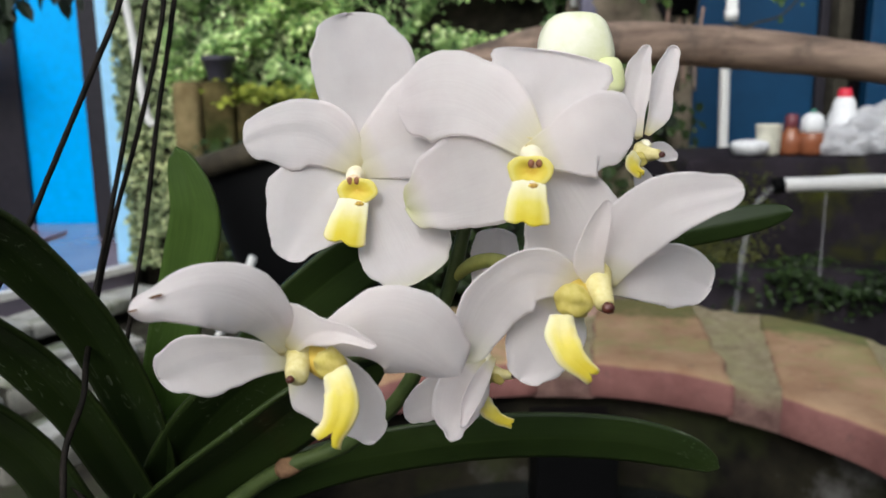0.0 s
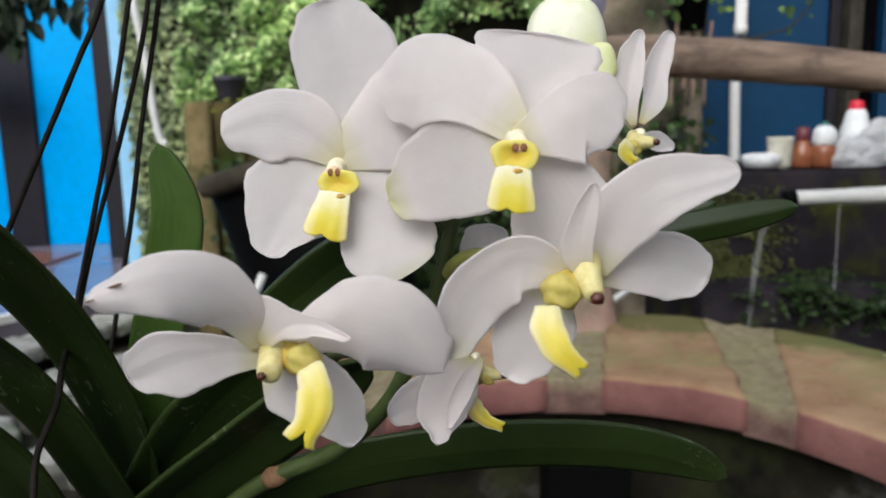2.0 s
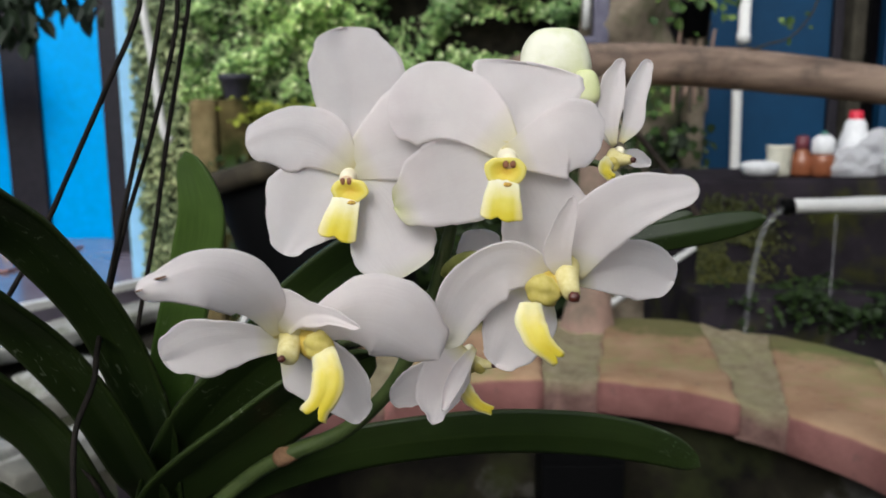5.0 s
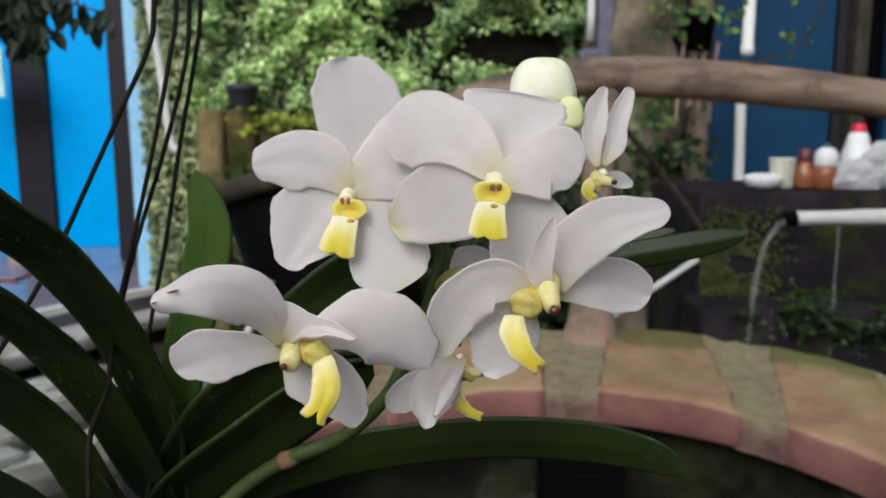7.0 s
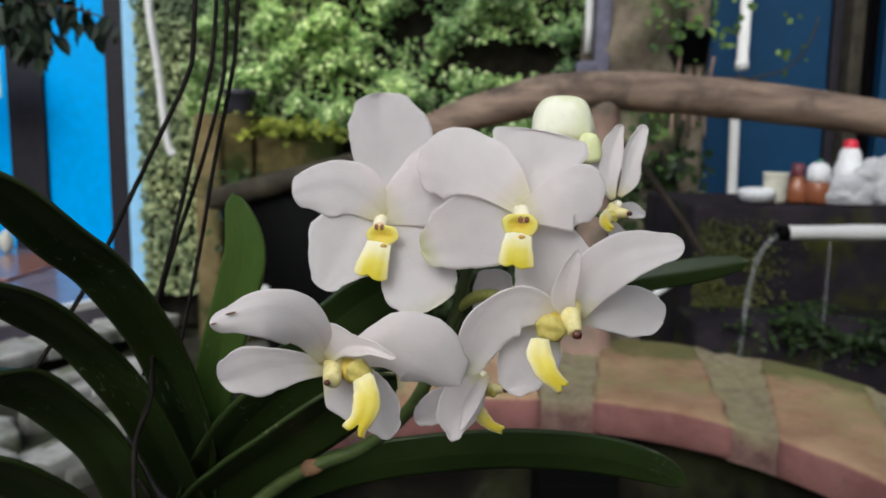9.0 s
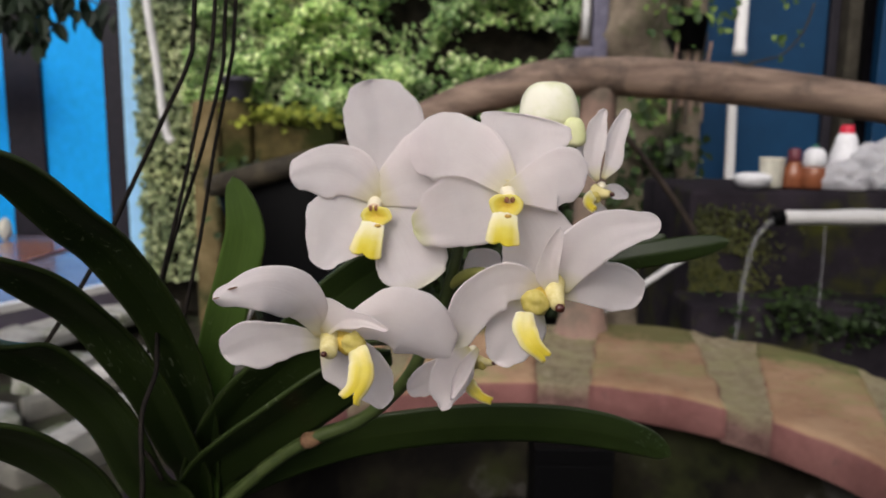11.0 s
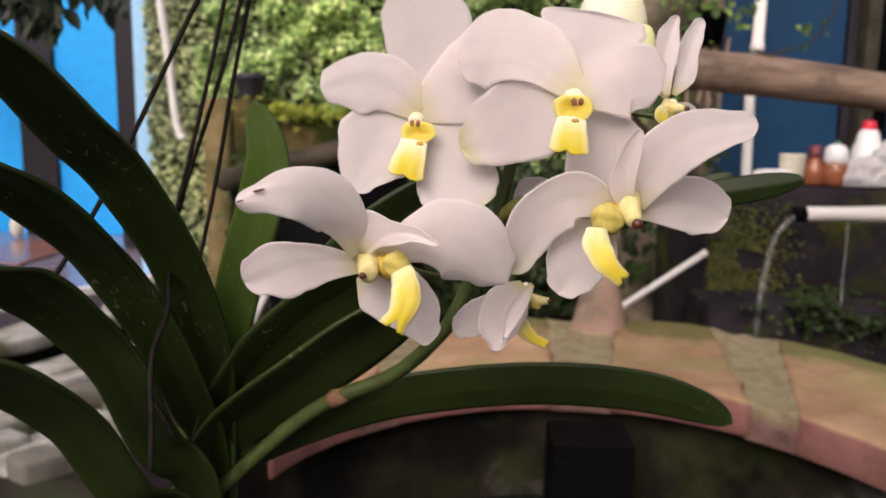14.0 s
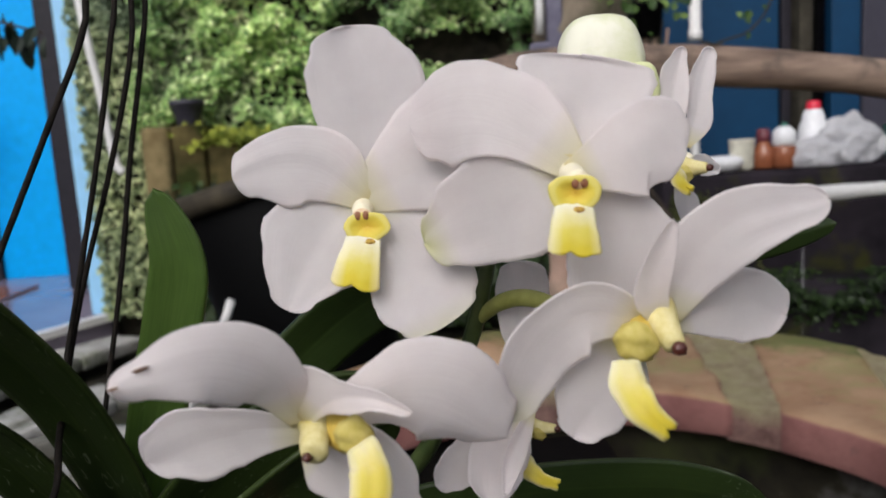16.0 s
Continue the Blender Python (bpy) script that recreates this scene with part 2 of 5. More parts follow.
# ---- mesh helpers ----
def part(name, bm, mat, parent=None, label="", smooth=True, thick=0.0, category="", group="", kind="", data=None):
    """Links a bmesh, given in world places, as one mesh object, under a parent if there is one."""
    if data is None:
        if parent is not None:
            bm.transform(parent.matrix_world.inverted())
        data = bpy.data.meshes.new(name)
        bm.to_mesh(data)
        bm.free()
        for p in data.polygons:
            p.use_smooth = smooth
        if mat is not None:
            data.materials.append(mat)
    ob = new(name, data)
    if parent is not None:
        ob.parent = parent
        ob.matrix_world = parent.matrix_world.copy()
    if thick:
        s = ob.modifiers.new("thickness", "SOLIDIFY")
        s.thickness, s.offset = thick, 0.0
    return tagged(ob, label, category, group, kind)


def base(name, place, label, category, group="", kind=""):
    ob = new(name)
    ob.empty_display_size = 0.05
    ob.matrix_world = Matrix.Translation(place)
    return tagged(ob, label, category, group, kind)


def box(bm, lo, hi, bevel=0.0, turn=0.0, seg=2):
    made = bmesh.ops.create_cube(bm, size=1.0)["verts"]
    size = [h - l for l, h in zip(lo, hi)]
    mid = Vector([(l + h) / 2 for l, h in zip(lo, hi)])
    bmesh.ops.scale(bm, vec=size, verts=made)
    if bevel:
        edges = list({e for w in made for e in w.link_edges})
        made = [w for w in bmesh.ops.bevel(bm, geom=edges, offset=bevel, segments=seg, affect="EDGES", profile=0.5)["verts"]]
        made = list({w for w in made})
    if turn:
        bmesh.ops.rotate(bm, cent=(0, 0, 0), matrix=Matrix.Rotation(radians(turn), 3, "Z"), verts=made)
    bmesh.ops.translate(bm, vec=mid, verts=made)
    return made


def spline(points, n):
    """n + 1 places on a smooth curve through the points."""
    p = [Vector(q) for q in points]
    p = [2 * p[0] - p[1], *p, 2 * p[-1] - p[-2]]
    out, k = [], len(p) - 3
    for i in range(n + 1):
        x = i / n * k
        j = min(int(x), k - 1)
        t = x - j
        a, b, c, d = p[j:j + 4]
        out.append(0.5 * (2 * b + (c - a) * t + (2 * a - 5 * b + 4 * c - d) * t * t + (3 * b - a - 3 * c + d) * t ** 3))
    return out


def tube(bm, path, radii, sides=10, rough=0.0, freq=30.0, flat=1.0, across=None):
    """A tube along a path; radii is one number or one a point. Ends are closed."""
    rings = []
    up = Vector(across) if across else Vector((0.2, 0.9, 0.4))
    for i, q in enumerate(path):
        q = Vector(q)
        tan = (Vector(path[min(i + 1, len(path) - 1)]) - Vector(path[max(i - 1, 0)])).normalized()
        a = tan.cross(up)
        a = a.normalized() if a.length > 1e-6 else tan.orthogonal().normalized()
        b = tan.cross(a).normalized()
        r = radii if isinstance(radii, (int, float)) else radii[i]
        ring = []
        for k in range(sides):
            w = 2 * math.pi * k / sides
            off = a * math.cos(w) + b * math.sin(w) * flat
            rr = r
            if rough:
                rr *= 1 + rough * noise.noise((q + off * r) * freq)
            ring.append(bm.verts.new(q + off * rr))
        rings.append(ring)
    for r0, r1 in zip(rings, rings[1:]):
        for k in range(sides):
            bm.faces.new((r0[k], r0[(k + 1) % sides], r1[(k + 1) % sides], r1[k]))
    bm.faces.new(rings[0][::-1])
    bm.faces.new(rings[-1])
    return rings


def lathe(bm, centre, profile, sides=28):
    """A turned shape: profile rows of radius and height."""
    rings = []
    for r, h in profile:
        rings.append([bm.verts.new((centre[0] + max(r, 1e-5) * math.cos(2 * math.pi * k / sides), centre[1] + max(r, 1e-5) * math.sin(2 * math.pi * k / sides), centre[2] + h)) for k in range(sides)])
    for r0, r1 in zip(rings, rings[1:]):
        for k in range(sides):
            bm.faces.new((r0[k], r0[(k + 1) % sides], r1[(k + 1) % sides], r1[k]))
    bm.faces.new(rings[0][::-1])
    bm.faces.new(rings[-1])


def blob(bm, centre, radii, seg=16, rings=10, wobble=0.0, freq=40.0):
    made = bmesh.ops.create_uvsphere(bm, u_segments=seg, v_segments=rings, radius=1.0)["verts"]
    for w in made:
        k = 1 + wobble * noise.noise(Vector(w.co) * freq + Vector(centre) * 50)
        w.co = Vector((w.co.x * radii[0] * k, w.co.y * radii[1] * k, w.co.z * radii[2] * k)) + Vector(centre)
    return made


# ---- the orchid ----
VIEW = Vector((0.02, -0.99, 0.13)).normalized()     # the way that the blooms face, about
orchid = base("orchid_plant", (-0.05, 0.26, 1.05), "hanging white orchid with dark green strap leaves and open blooms", "orchid")


def flower(place, label):
    bm = bmesh.new()
    blob(bm, place, (0.0017, 0.0030, 0.0017), 16, 10)
    return part("flower", bm, column_pale, orchid, label)


STATIONS = (0.0, 0.25, 0.5, 0.75, 0.9)


def half_width(values, s):
    """Half the breadth of a blade at s along it: smooth through the values, then round to nothing at the tip."""
    if s >= 0.9:
        return values[4] * math.sqrt(max(0.0, 1 - ((s - 0.9) / 0.1) ** 2))
    k = max(i for i in range(4) if s >= STATIONS[i])
    slope = [(values[min(i + 1, 4)] - values[max(i - 1, 0)]) / (STATIONS[min(i + 1, 4)] - STATIONS[max(i - 1, 0)]) for i in range(5)]
    h = STATIONS[k + 1] - STATIONS[k]
    t = (s - STATIONS[k]) / h
    return max(0.0, (2 * t ** 3 - 3 * t * t + 1) * values[k] + (t ** 3 - 2 * t * t + t) * h * slope[k] + (3 * t * t - 2 * t ** 3) * values[k + 1] + (t ** 3 - t * t) * h * slope[k + 1])


def tepal(fl, kind, spine, left, right, cup=0.05, ruffle=0.5, tipped=0.0, tilt=0.0):
    """A petal or sepal along its midrib, with the breadth of its two halves: cupped, with a waved, slightly notched margin."""
    ns, nu = 36, 20
    path = spline(spine, 48)
    bm = bmesh.new()
    uv = bm.loops.layers.uv.new("st")
    blush = bm.verts.layers.float.new("blush")
    grid, where = [], {}
    seed = Vector((spine[0][0] * 91, spine[-1][2] * 57, spine[-1][0] * 73))
    broad = max(left) + max(right)
    for i in range(ns + 1):
        s = math.sin(i / ns * math.pi / 2) ** 1.15
        x = s * 48
        k = min(int(x), 47)
        q = path[k].lerp(path[k + 1], x - k)
        tan = (path[min(k + 2, 48)] - path[max(k - 1, 0)]).normalized()
        sd = tan.cross(VIEW)
        sd = (sd - tan * sd.dot(tan)).normalized()
        if tilt:
            sd = Matrix.Rotation(radians(tilt), 3, tan) @ sd
        nrm = sd.cross(tan).normalized()
        if nrm.dot(VIEW) < 0:
            nrm = -nrm
        row = []
        for j in range(nu + 1):
            u = 2 * j / nu - 1
            w = half_width(right if u > 0 else left, s)
            edge = 1 + ruffle * min(1, s * 2) * abs(u) * (0.13 * noise.noise(Vector((s * 5.0, 2.0 if u > 0 else 0.0, 0)) + seed) + 0.08 * noise.noise(Vector((s * 12, 3.0 if u > 0 else 0.0, 8)) + seed) + 0.03 * noise.noise(Vector((s * 30, u, 5)) + seed))
            lift = cup * broad * (u * u - 0.25) * min(1, 2 * s)
            lift += ruffle * 0.030 * broad * (abs(u) ** 2.5) * s * math.sin(s * 8 + seed.x * 9 + (2 if u > 0 else 0) + u)
            lift += 0.034 * broad * min(1, 2.5 * s) * noise.noise(Vector((s * 2.4, u * 1.5, 3)) + seed)
            lift -= 0.010 * broad * math.exp(-(u / 0.20) ** 2) * (1 - 0.6 * s)
            vert = bm.verts.new(q + sd * u * w * edge + nrm * lift)
            vert[blush] = tipped * max(0.0, (s - 0.80) / 0.20) ** 1.5 * (0.75 + 0.25 * noise.noise(Vector((u * 2, s * 4, 1))))
            where[vert] = ((u + 1) / 2, s)
            row.append(vert)
        grid.append(row)
    for r0, r1 in zip(grid, grid[1:]):
        for j in range(nu):
            f = bm.faces.new((r0[j], r0[j + 1], r1[j + 1], r1[j]))
            for lp in f.loops:
                lp[uv].uv = where[lp.vert]
    return part(kind, bm, white_petal, fl, thick=0.00022)


def lip(fl, points, width, taper=0.58):
    """The tongue-like lip: a broad fleshy blade, hollow along its middle, that tapers to a small notched tip."""
    n, m = 20, 10
    path = spline(points, n)
    bm = bmesh.new()
    uv = bm.loops.layers.uv.new("st")
    grid, where = [], {}
    for i, q in enumerate(path):
        t = i / n
        tan = (path[min(i + 1, n)] - path[max(i - 1, 0)]).normalized()
        sd = tan.cross(VIEW).normalized()
        nrm = sd.cross(tan).normalized()
        if nrm.dot(VIEW) < 0:
            nrm = -nrm
        w = width / 2 * (0.72 + 0.28 * math.sin(min(1, t / 0.35) * math.pi / 2)) * (1 - taper * max(0, (t - 0.35) / 0.65) ** 1.3)
        w *= 1 + 0.35 * max(0, (t - 0.86) / 0.14)
        row = []
        for j in range(m + 1):
            u = 2 * j / m - 1
            wob = 1 + 0.28 * noise.noise(Vector((t * 5, u * 1.5, points[0][0] * 60)))
            lift = -0.22 * w * u * u + 0.12 * w * math.exp(-((abs(u) - 0.45) / 0.2) ** 2)
            row.append(bm.verts.new(q + sd * u * w * wob + nrm * lift - tan * (0.9 * w * max(0, 1 - abs(u) * 2.5) * max(0, (t - 0.8) / 0.2))))
            where[row[-1]] = ((u + 1) / 2, 0.30 + 0.70 * t)
        grid.append(row)
    for r0, r1 in zip(grid, grid[1:]):
        for j in range(m):
            f = bm.faces.new((r0[j], r0[j + 1], r1[j + 1], r1[j]))
            for lp in f.loops:
                lp[uv].uv = where[lp.vert]
    return part("lip", bm, lip_sheet, fl, "bright yellow waxy tongue of the bloom", thick=0.0016)


def column_front(fl, eye, lobe):
    """The column with its two-spot cap, over a shallow golden cup."""
    eye, lobe = Vector(eye), Vector(lobe)
    bm = bmesh.new()
    tube(bm, [eye + Vector((0, 0.0085 - 0.0079 * k / 8, 0.0010 * (1 - k / 8) ** 1.5)) for k in range(9)], [0.0030 - 0.0009 * (k / 8) ** 0.6 for k in range(9)], 20)
    part("column", bm, column_pale, fl, "cream column of the bloom")
    bm = bmesh.new()
    blob(bm, eye + Vector((0, 0.0004, -0.0003)), (0.0020, 0.0008, 0.0015), 18, 12)
    part("anther_cap", bm, cap_tan, fl, "tan cap at the end of the column")
    for k in (-1, 1):
        bm = bmesh.new()
        blob(bm, eye + Vector((k * 0.00090, -0.00038, -0.0004)), (0.00080, 0.00036, 0.00104), 12, 8)
        part("anther_spot", bm, anther_brown, fl, "reddish brown spot")
    # the cup: two rounded ears that meet below, deeper in the middle
    bm = bmesh.new()
    uv = bm.loops.layers.uv.new("st")
    rings, sides, where = [], 32, {}
    for i in range(9):
        r = i / 8
        ring = []
        for k in range(sides):
            w = 2 * math.pi * k / sides
            ear = 0.84 + 0.18 * abs(math.cos(w)) ** 2 - 0.10 * math.exp(-((math.sin(w) - 1) / 0.25) ** 2)
            ear *= 1 + 0.10 * noise.noise(Vector((math.cos(w) * 2, math.sin(w) * 2, lobe.x * 80)))
            roll = 0.0014 * (1 - r * r) + 0.0008 * max(0, r - 0.7) / 0.3 + 0.0002 * noise.noise(Vector((math.cos(w) * r * 3, math.sin(w) * r * 3, lobe.z * 90)))
            q = bm.verts.new(lobe + Vector((0.0052 * ear * r * math.cos(w), roll, 0.0044 * ear * r * math.sin(w))))
            where[q] = (k / sides, r)
            ring.append(q)
        rings.append(ring)
    for r0, r1 in zip(rings, rings[1:]):
        for k in range(sides):
            f = bm.faces.new((r0[k], r0[(k + 1) % sides], r1[(k + 1) % sides], r1[k]))
            for lp in f.loops:
                lp[uv].uv = where[lp.vert]
    part("throat", bm, throat_gold, fl, "golden cup of the throat", thick=0.0006)
    bm = bmesh.new()
    blob(bm, lobe + Vector((0.0004, 0.0002, -0.0034)), (0.0012, 0.0008, 0.0007), 12, 8, 0.4, 3)
    part("callus", bm, callus_brown, fl, "speckled brown ridge under the throat")


def lip_blade(fl, a, b, width):
    """The broad lip of a bloom that faces forward: narrow at its root, flared, arched, with a square, notched end."""
    a, b = Vector(a), Vector(b)
    n, m = 18, 16
    mid = a.lerp(b, 0.45) + VIEW * (b - a).length * 0.07
    path = spline([a, mid.lerp(a, 0.3), mid.lerp(b, 0.4), b], n)
    side = (b - a).cross(VIEW).normalized()
    bm = bmesh.new()
    uv = bm.loops.layers.uv.new("st")
    grid, where = [], {}
    for i in range(n + 1):
        s = i / n
        w = width * (0.30 + 0.18 * s ** 0.8)
        row = []
        for j in range(m + 1):
            u = 2 * j / m - 1
            end = s * (1 - 0.08 * abs(u) ** 6 - 0.07 * math.exp(-((u - 0.12) / 0.16) ** 2) * s + 0.04 * noise.noise(Vector((u * 3, a.x * 70, 2))))
            k = min(int(end * n), n - 1)
            q = path[k].lerp(path[k + 1], end * n - k)
            ridge = 0.025 * width * math.exp(-((abs(u) - 0.35) / 0.18) ** 2) * s
            q = q + side * u * w * (1 + 0.08 * noise.noise(Vector((s * 4, u, a.z * 40)))) + VIEW * (ridge - 0.07 * width * u * u * (0.4 + 0.6 * s))
            vert = bm.verts.new(q)
            where[vert] = ((u + 1) / 2, s)
            row.append(vert)
        grid.append(row)
    for r0, r1 in zip(grid, grid[1:]):
        for j in range(m):
            f = bm.faces.new((r0[j], r0[j + 1], r1[j + 1], r1[j]))
            for lp in f.loops:
                lp[uv].uv = where[lp.vert]
    part("lip", bm, lip_sheet, fl, "broad lemon yellow lip of the bloom", thick=0.0005)


def column_side(fl, a, b, ball, r, lobe, tip=0.84, spot=(0.12, 0.60)):
    """A bloom's middle seen aslant: a short blunt column, a rounded side lobe and the golden throat between them."""
    a, b, ball = Vector(a), Vector(b), Vector(ball)
    tan = (b - a).normalized()
    bm = bmesh.new()
    path = [a - tan * r * 1.1, a - tan * r * 0.4, a.lerp(b, 0.3), a.lerp(b, 0.7), b, b + tan * r * 0.16, b + tan * r * 0.22]
    tube(bm, path, [r * 2.2, r * 1.75, r * 1.3, r * (0.35 + 0.8 * tip), r * tip, r * tip * 0.7, r * 0.2], 18, 0.08, 260)
    part("column", bm, column_cream, fl, "cream column of the bloom")
    bm = bmesh.new()
    blob(bm, b + tan * r * 0.35 + Vector((r * spot[0], -r * 0.25, 0)), (r * spot[1], r * 0.5, r * spot[1] * 0.9), 14, 10, 0.25, 3)
    part("anther_spot", bm, anther_dark, fl, "dark maroon tip")
    bm = bmesh.new()
    made = blob(bm, ball, (lobe, lobe * 0.62, lobe * 0.95), 24, 16, 0.22, 1.8)
    for q in made:
        q.co.z -= 0.25 * lobe * max(0.0, (q.co.x - ball.x) / lobe)      # a shallow fold towards the column
        q.co.y += 0.10 * lobe * math.exp(-((q.co.z - ball.z + 0.2 * lobe) / (0.25 * lobe)) ** 2)
    part("side_lobe", bm, lobe_gold, fl, "pale yellow folded lobe beside the lip")
    bm = bmesh.new()
    tube(bm, [a + Vector((0, 0.0026, 0)), a.lerp(ball, 0.4) + Vector((0, 0.0026, -lobe * 0.3)), a.lerp(ball, 0.8) + Vector((0, 0.0022, -lobe * 0.45)), ball + Vector((0, 0.0022, -lobe * 0.7))], [r * 1.3, lobe * 0.9, lobe * 0.95, lobe * 0.7], 16, 0.10, 150)
    part("throat", bm, throat_deep, fl, "golden throat of the bloom")


def bud(place, w, h, label):
    """A closed bud: squarish, of three folded sepals that meet in shallow seams."""
    place = Vector(place)
    bm = bmesh.new()
    made = blob(bm, (0, 0, 0), (1, 1, 1), 40, 24)
    for q in made:
        d = q.co.copy()
        p4 = (abs(d.x) ** 3 + abs(d.y) ** 3 + abs(d.z) ** 3) ** (1 / 3)
        d /= p4
        a = math.atan2(d.x, -d.y)
        k = 1 - 0.07 * math.exp(-((abs(math.sin(1.5 * a + 0.5))) / 0.14) ** 2) + 0.05 * noise.noise(d * 1.3 + place * 30)
        taper = 1 - 0.16 * d.z
        q.co = place + Vector((d.x * k * taper * w / 2, d.y * k * taper * w * 0.42, d.z * h / 2))
    return part("bud", bm, bud_cream if w > 0.015 else bud_green, orchid, label)


def withered(fl, place, r):
    """A dried brown mark at a petal's tip."""
    bm = bmesh.new()
    blob(bm, (0, 0, 0), (r * 1.5, 0.0005, r * 0.32), 14, 8, 0.4, 6)
    bm.transform(Matrix.Translation(place) @ Matrix.Rotation(radians(-14), 4, "Y"))
    part("withered_tip", bm, node_brown, fl, "dry brown tip of the petal")


def stalk(name, points, radii, mat, label):
    n = 6 * (len(points) - 1)
    path = spline(points, n)
    rr = [radii[min(int(i / 6), len(radii) - 2)] * (1 - (i / 6) % 1) + radii[min(int(i / 6) + 1, len(radii) - 1)] * ((i / 6) % 1) if i < n else radii[-1] for i in range(n + 1)]
    bm = bmesh.new()
    tube(bm, path, rr, 12, 0.10, 120)
    return part(name, bm, mat, orchid, label)


def stem_node(a, b):
    a, b = Vector(a), Vector(b)
    way = (b - a).normalized()
    bm = bmesh.new()
    tube(bm, [a - way * 0.003, a - way * 0.001, a + way * 0.002, a + way * 0.005], [0.0031, 0.0036, 0.0034, 0.0028], 12, 0.15, 500)
    part("stem_bract", bm, node_brown, orchid, "dry brown papery bract on the flower stem")


def strap_leaf(points, width, fold=0.25, mat=None, roll=0.0):
    """A long strap leaf: folded along its middle, arching, with a blunt tip."""
    n, m = 44, 12
    path = spline(points, n)
    bm = bmesh.new()
    uv = bm.loops.layers.uv.new("st")
    where, grid = {}, []
    for i, q in enumerate(path):
        s = i / n
        tan = (path[min(i + 1, n)] - path[max(i - 1, 0)]).normalized()
        sd = tan.cross(VIEW).normalized()
        sd = Matrix.Rotation(radians(roll), 3, tan) @ sd
        nrm = sd.cross(tan).normalized()
        w = width / 2 * (0.72 + 0.28 * min(1, s / 0.35))
        if s > 0.70:
            w *= max(1 - ((s - 0.70) / 0.30) ** 2, 0.0) ** 0.5
        row = []
        for j in range(m + 1):
            u = 2 * j / m - 1
            lift = fold * w * (abs(u) - 0.5) + 0.02 * width * noise.noise(Vector((s * 5, u, points[0][0] * 90)))
            vert = bm.verts.new(q + sd * u * w + nrm * lift)
            where[vert] = ((u + 1) / 2, s * 6)
            row.append(vert)
        grid.append(row)
    for r0, r1 in zip(grid, grid[1:]):
        for j in range(m):
            f = bm.faces.new((r0[j], r0[j + 1], r1[j + 1], r1[j]))
            for lp in f.loops:
                lp[uv].uv = where[lp.vert]
    return part("leaf", bm, mat, orchid, "dark green glossy strap leaf with pale scratches", thick=0.0016)


hanger = base("wire_hanger", (-0.09, 0.27, 1.25), "dark rusty wire hanger that holds the orchid", "plant hanger")


def hanger_wire(points, r):
    bm = bmesh.new()
    tube(bm, spline(points, 8 * (len(points) - 1)), r, 8, 0.12, 300)
    part("wire", bm, wire_metal, hanger)




bloom_a = flower((-0.0237, 0.2050, 1.1322), "open white orchid bloom facing forward")
tepal(bloom_a, "sepal", [(-0.0235, 0.2085, 1.1325), (-0.0230, 0.2095, 1.1475), (-0.0228, 0.2105, 1.1605), (-0.0247, 0.2120, 1.1739)], (0.0020, 0.0063, 0.0107, 0.0117, 0.0090), (0.0030, 0.0123, 0.0160, 0.0150, 0.0097), cup=0.03)
tepal(bloom_a, "sepal", [(-0.0222, 0.2083, 1.1352), (-0.0319, 0.2060, 1.1267), (-0.0373, 0.2030, 1.1194), (-0.0416, 0.2010, 1.1101)], (0.0023, 0.0081, 0.0127, 0.0088, 0.0049), (0.0026, 0.0114, 0.0137, 0.0094, 0.0059), cup=0.03)
tepal(bloom_a, "sepal", [(-0.0241, 0.2078, 1.1356), (-0.0160, 0.2050, 1.1215), (-0.0113, 0.2020, 1.1127), (-0.0070, 0.1990, 1.1040)], (0.0032, 0.0113, 0.0142, 0.0136, 0.0100), (0.0026, 0.0062, 0.0107, 0.0113, 0.0087), cup=0.04, tipped=0.4)
tepal(bloom_a, "petal", [(-0.0249, 0.2078, 1.1335), (-0.0119, 0.2055, 1.1395), (-0.0035, 0.2010, 1.1424), (0.0045, 0.1965, 1.1443)], (0.0032, 0.0103, 0.0155, 0.0148, 0.0097), (0.0032, 0.0081, 0.0119, 0.0113, 0.0071), cup=-0.03)
tepal(bloom_a, "petal", [(-0.0220, 0.2072, 1.1332), (-0.0323, 0.2065, 1.1418), (-0.0420, 0.2062, 1.1432), (-0.0524, 0.2060, 1.1407)], (0.0023, 0.0072, 0.0102, 0.0085, 0.0056), (0.0029, 0.0089, 0.0089, 0.0074, 0.0056), cup=-0.05)
column_front(bloom_a, (-0.0234, 0.2015, 1.1312), (-0.0224, 0.2005, 1.1282))
lip_blade(bloom_a, (-0.0231, 0.2018, 1.1268), (-0.0261, 0.1965, 1.1150), 0.0115)

bloom_b = flower((0.0207, 0.1772, 1.1382), "open white orchid bloom facing forward")
tepal(bloom_b, "sepal", [(0.0211, 0.1850, 1.1372), (0.0231, 0.1872, 1.1485), (0.0246, 0.1895, 1.1554), (0.0258, 0.1920, 1.1621)], (0.0024, 0.0069, 0.0106, 0.0133, 0.0130), (0.0024, 0.0081, 0.0127, 0.0160, 0.0157), cup=0.05, ruffle=0.9)
tepal(bloom_b, "sepal", [(0.0223, 0.1804, 1.1394), (0.0097, 0.1843, 1.1331), (0.0007, 0.1911, 1.1290), (-0.0096, 0.1982, 1.1239)], (0.0027, 0.0112, 0.0112, 0.0094, 0.0069), (0.0030, 0.0100, 0.0118, 0.0100, 0.0057), cup=0.02, tipped=1.0)
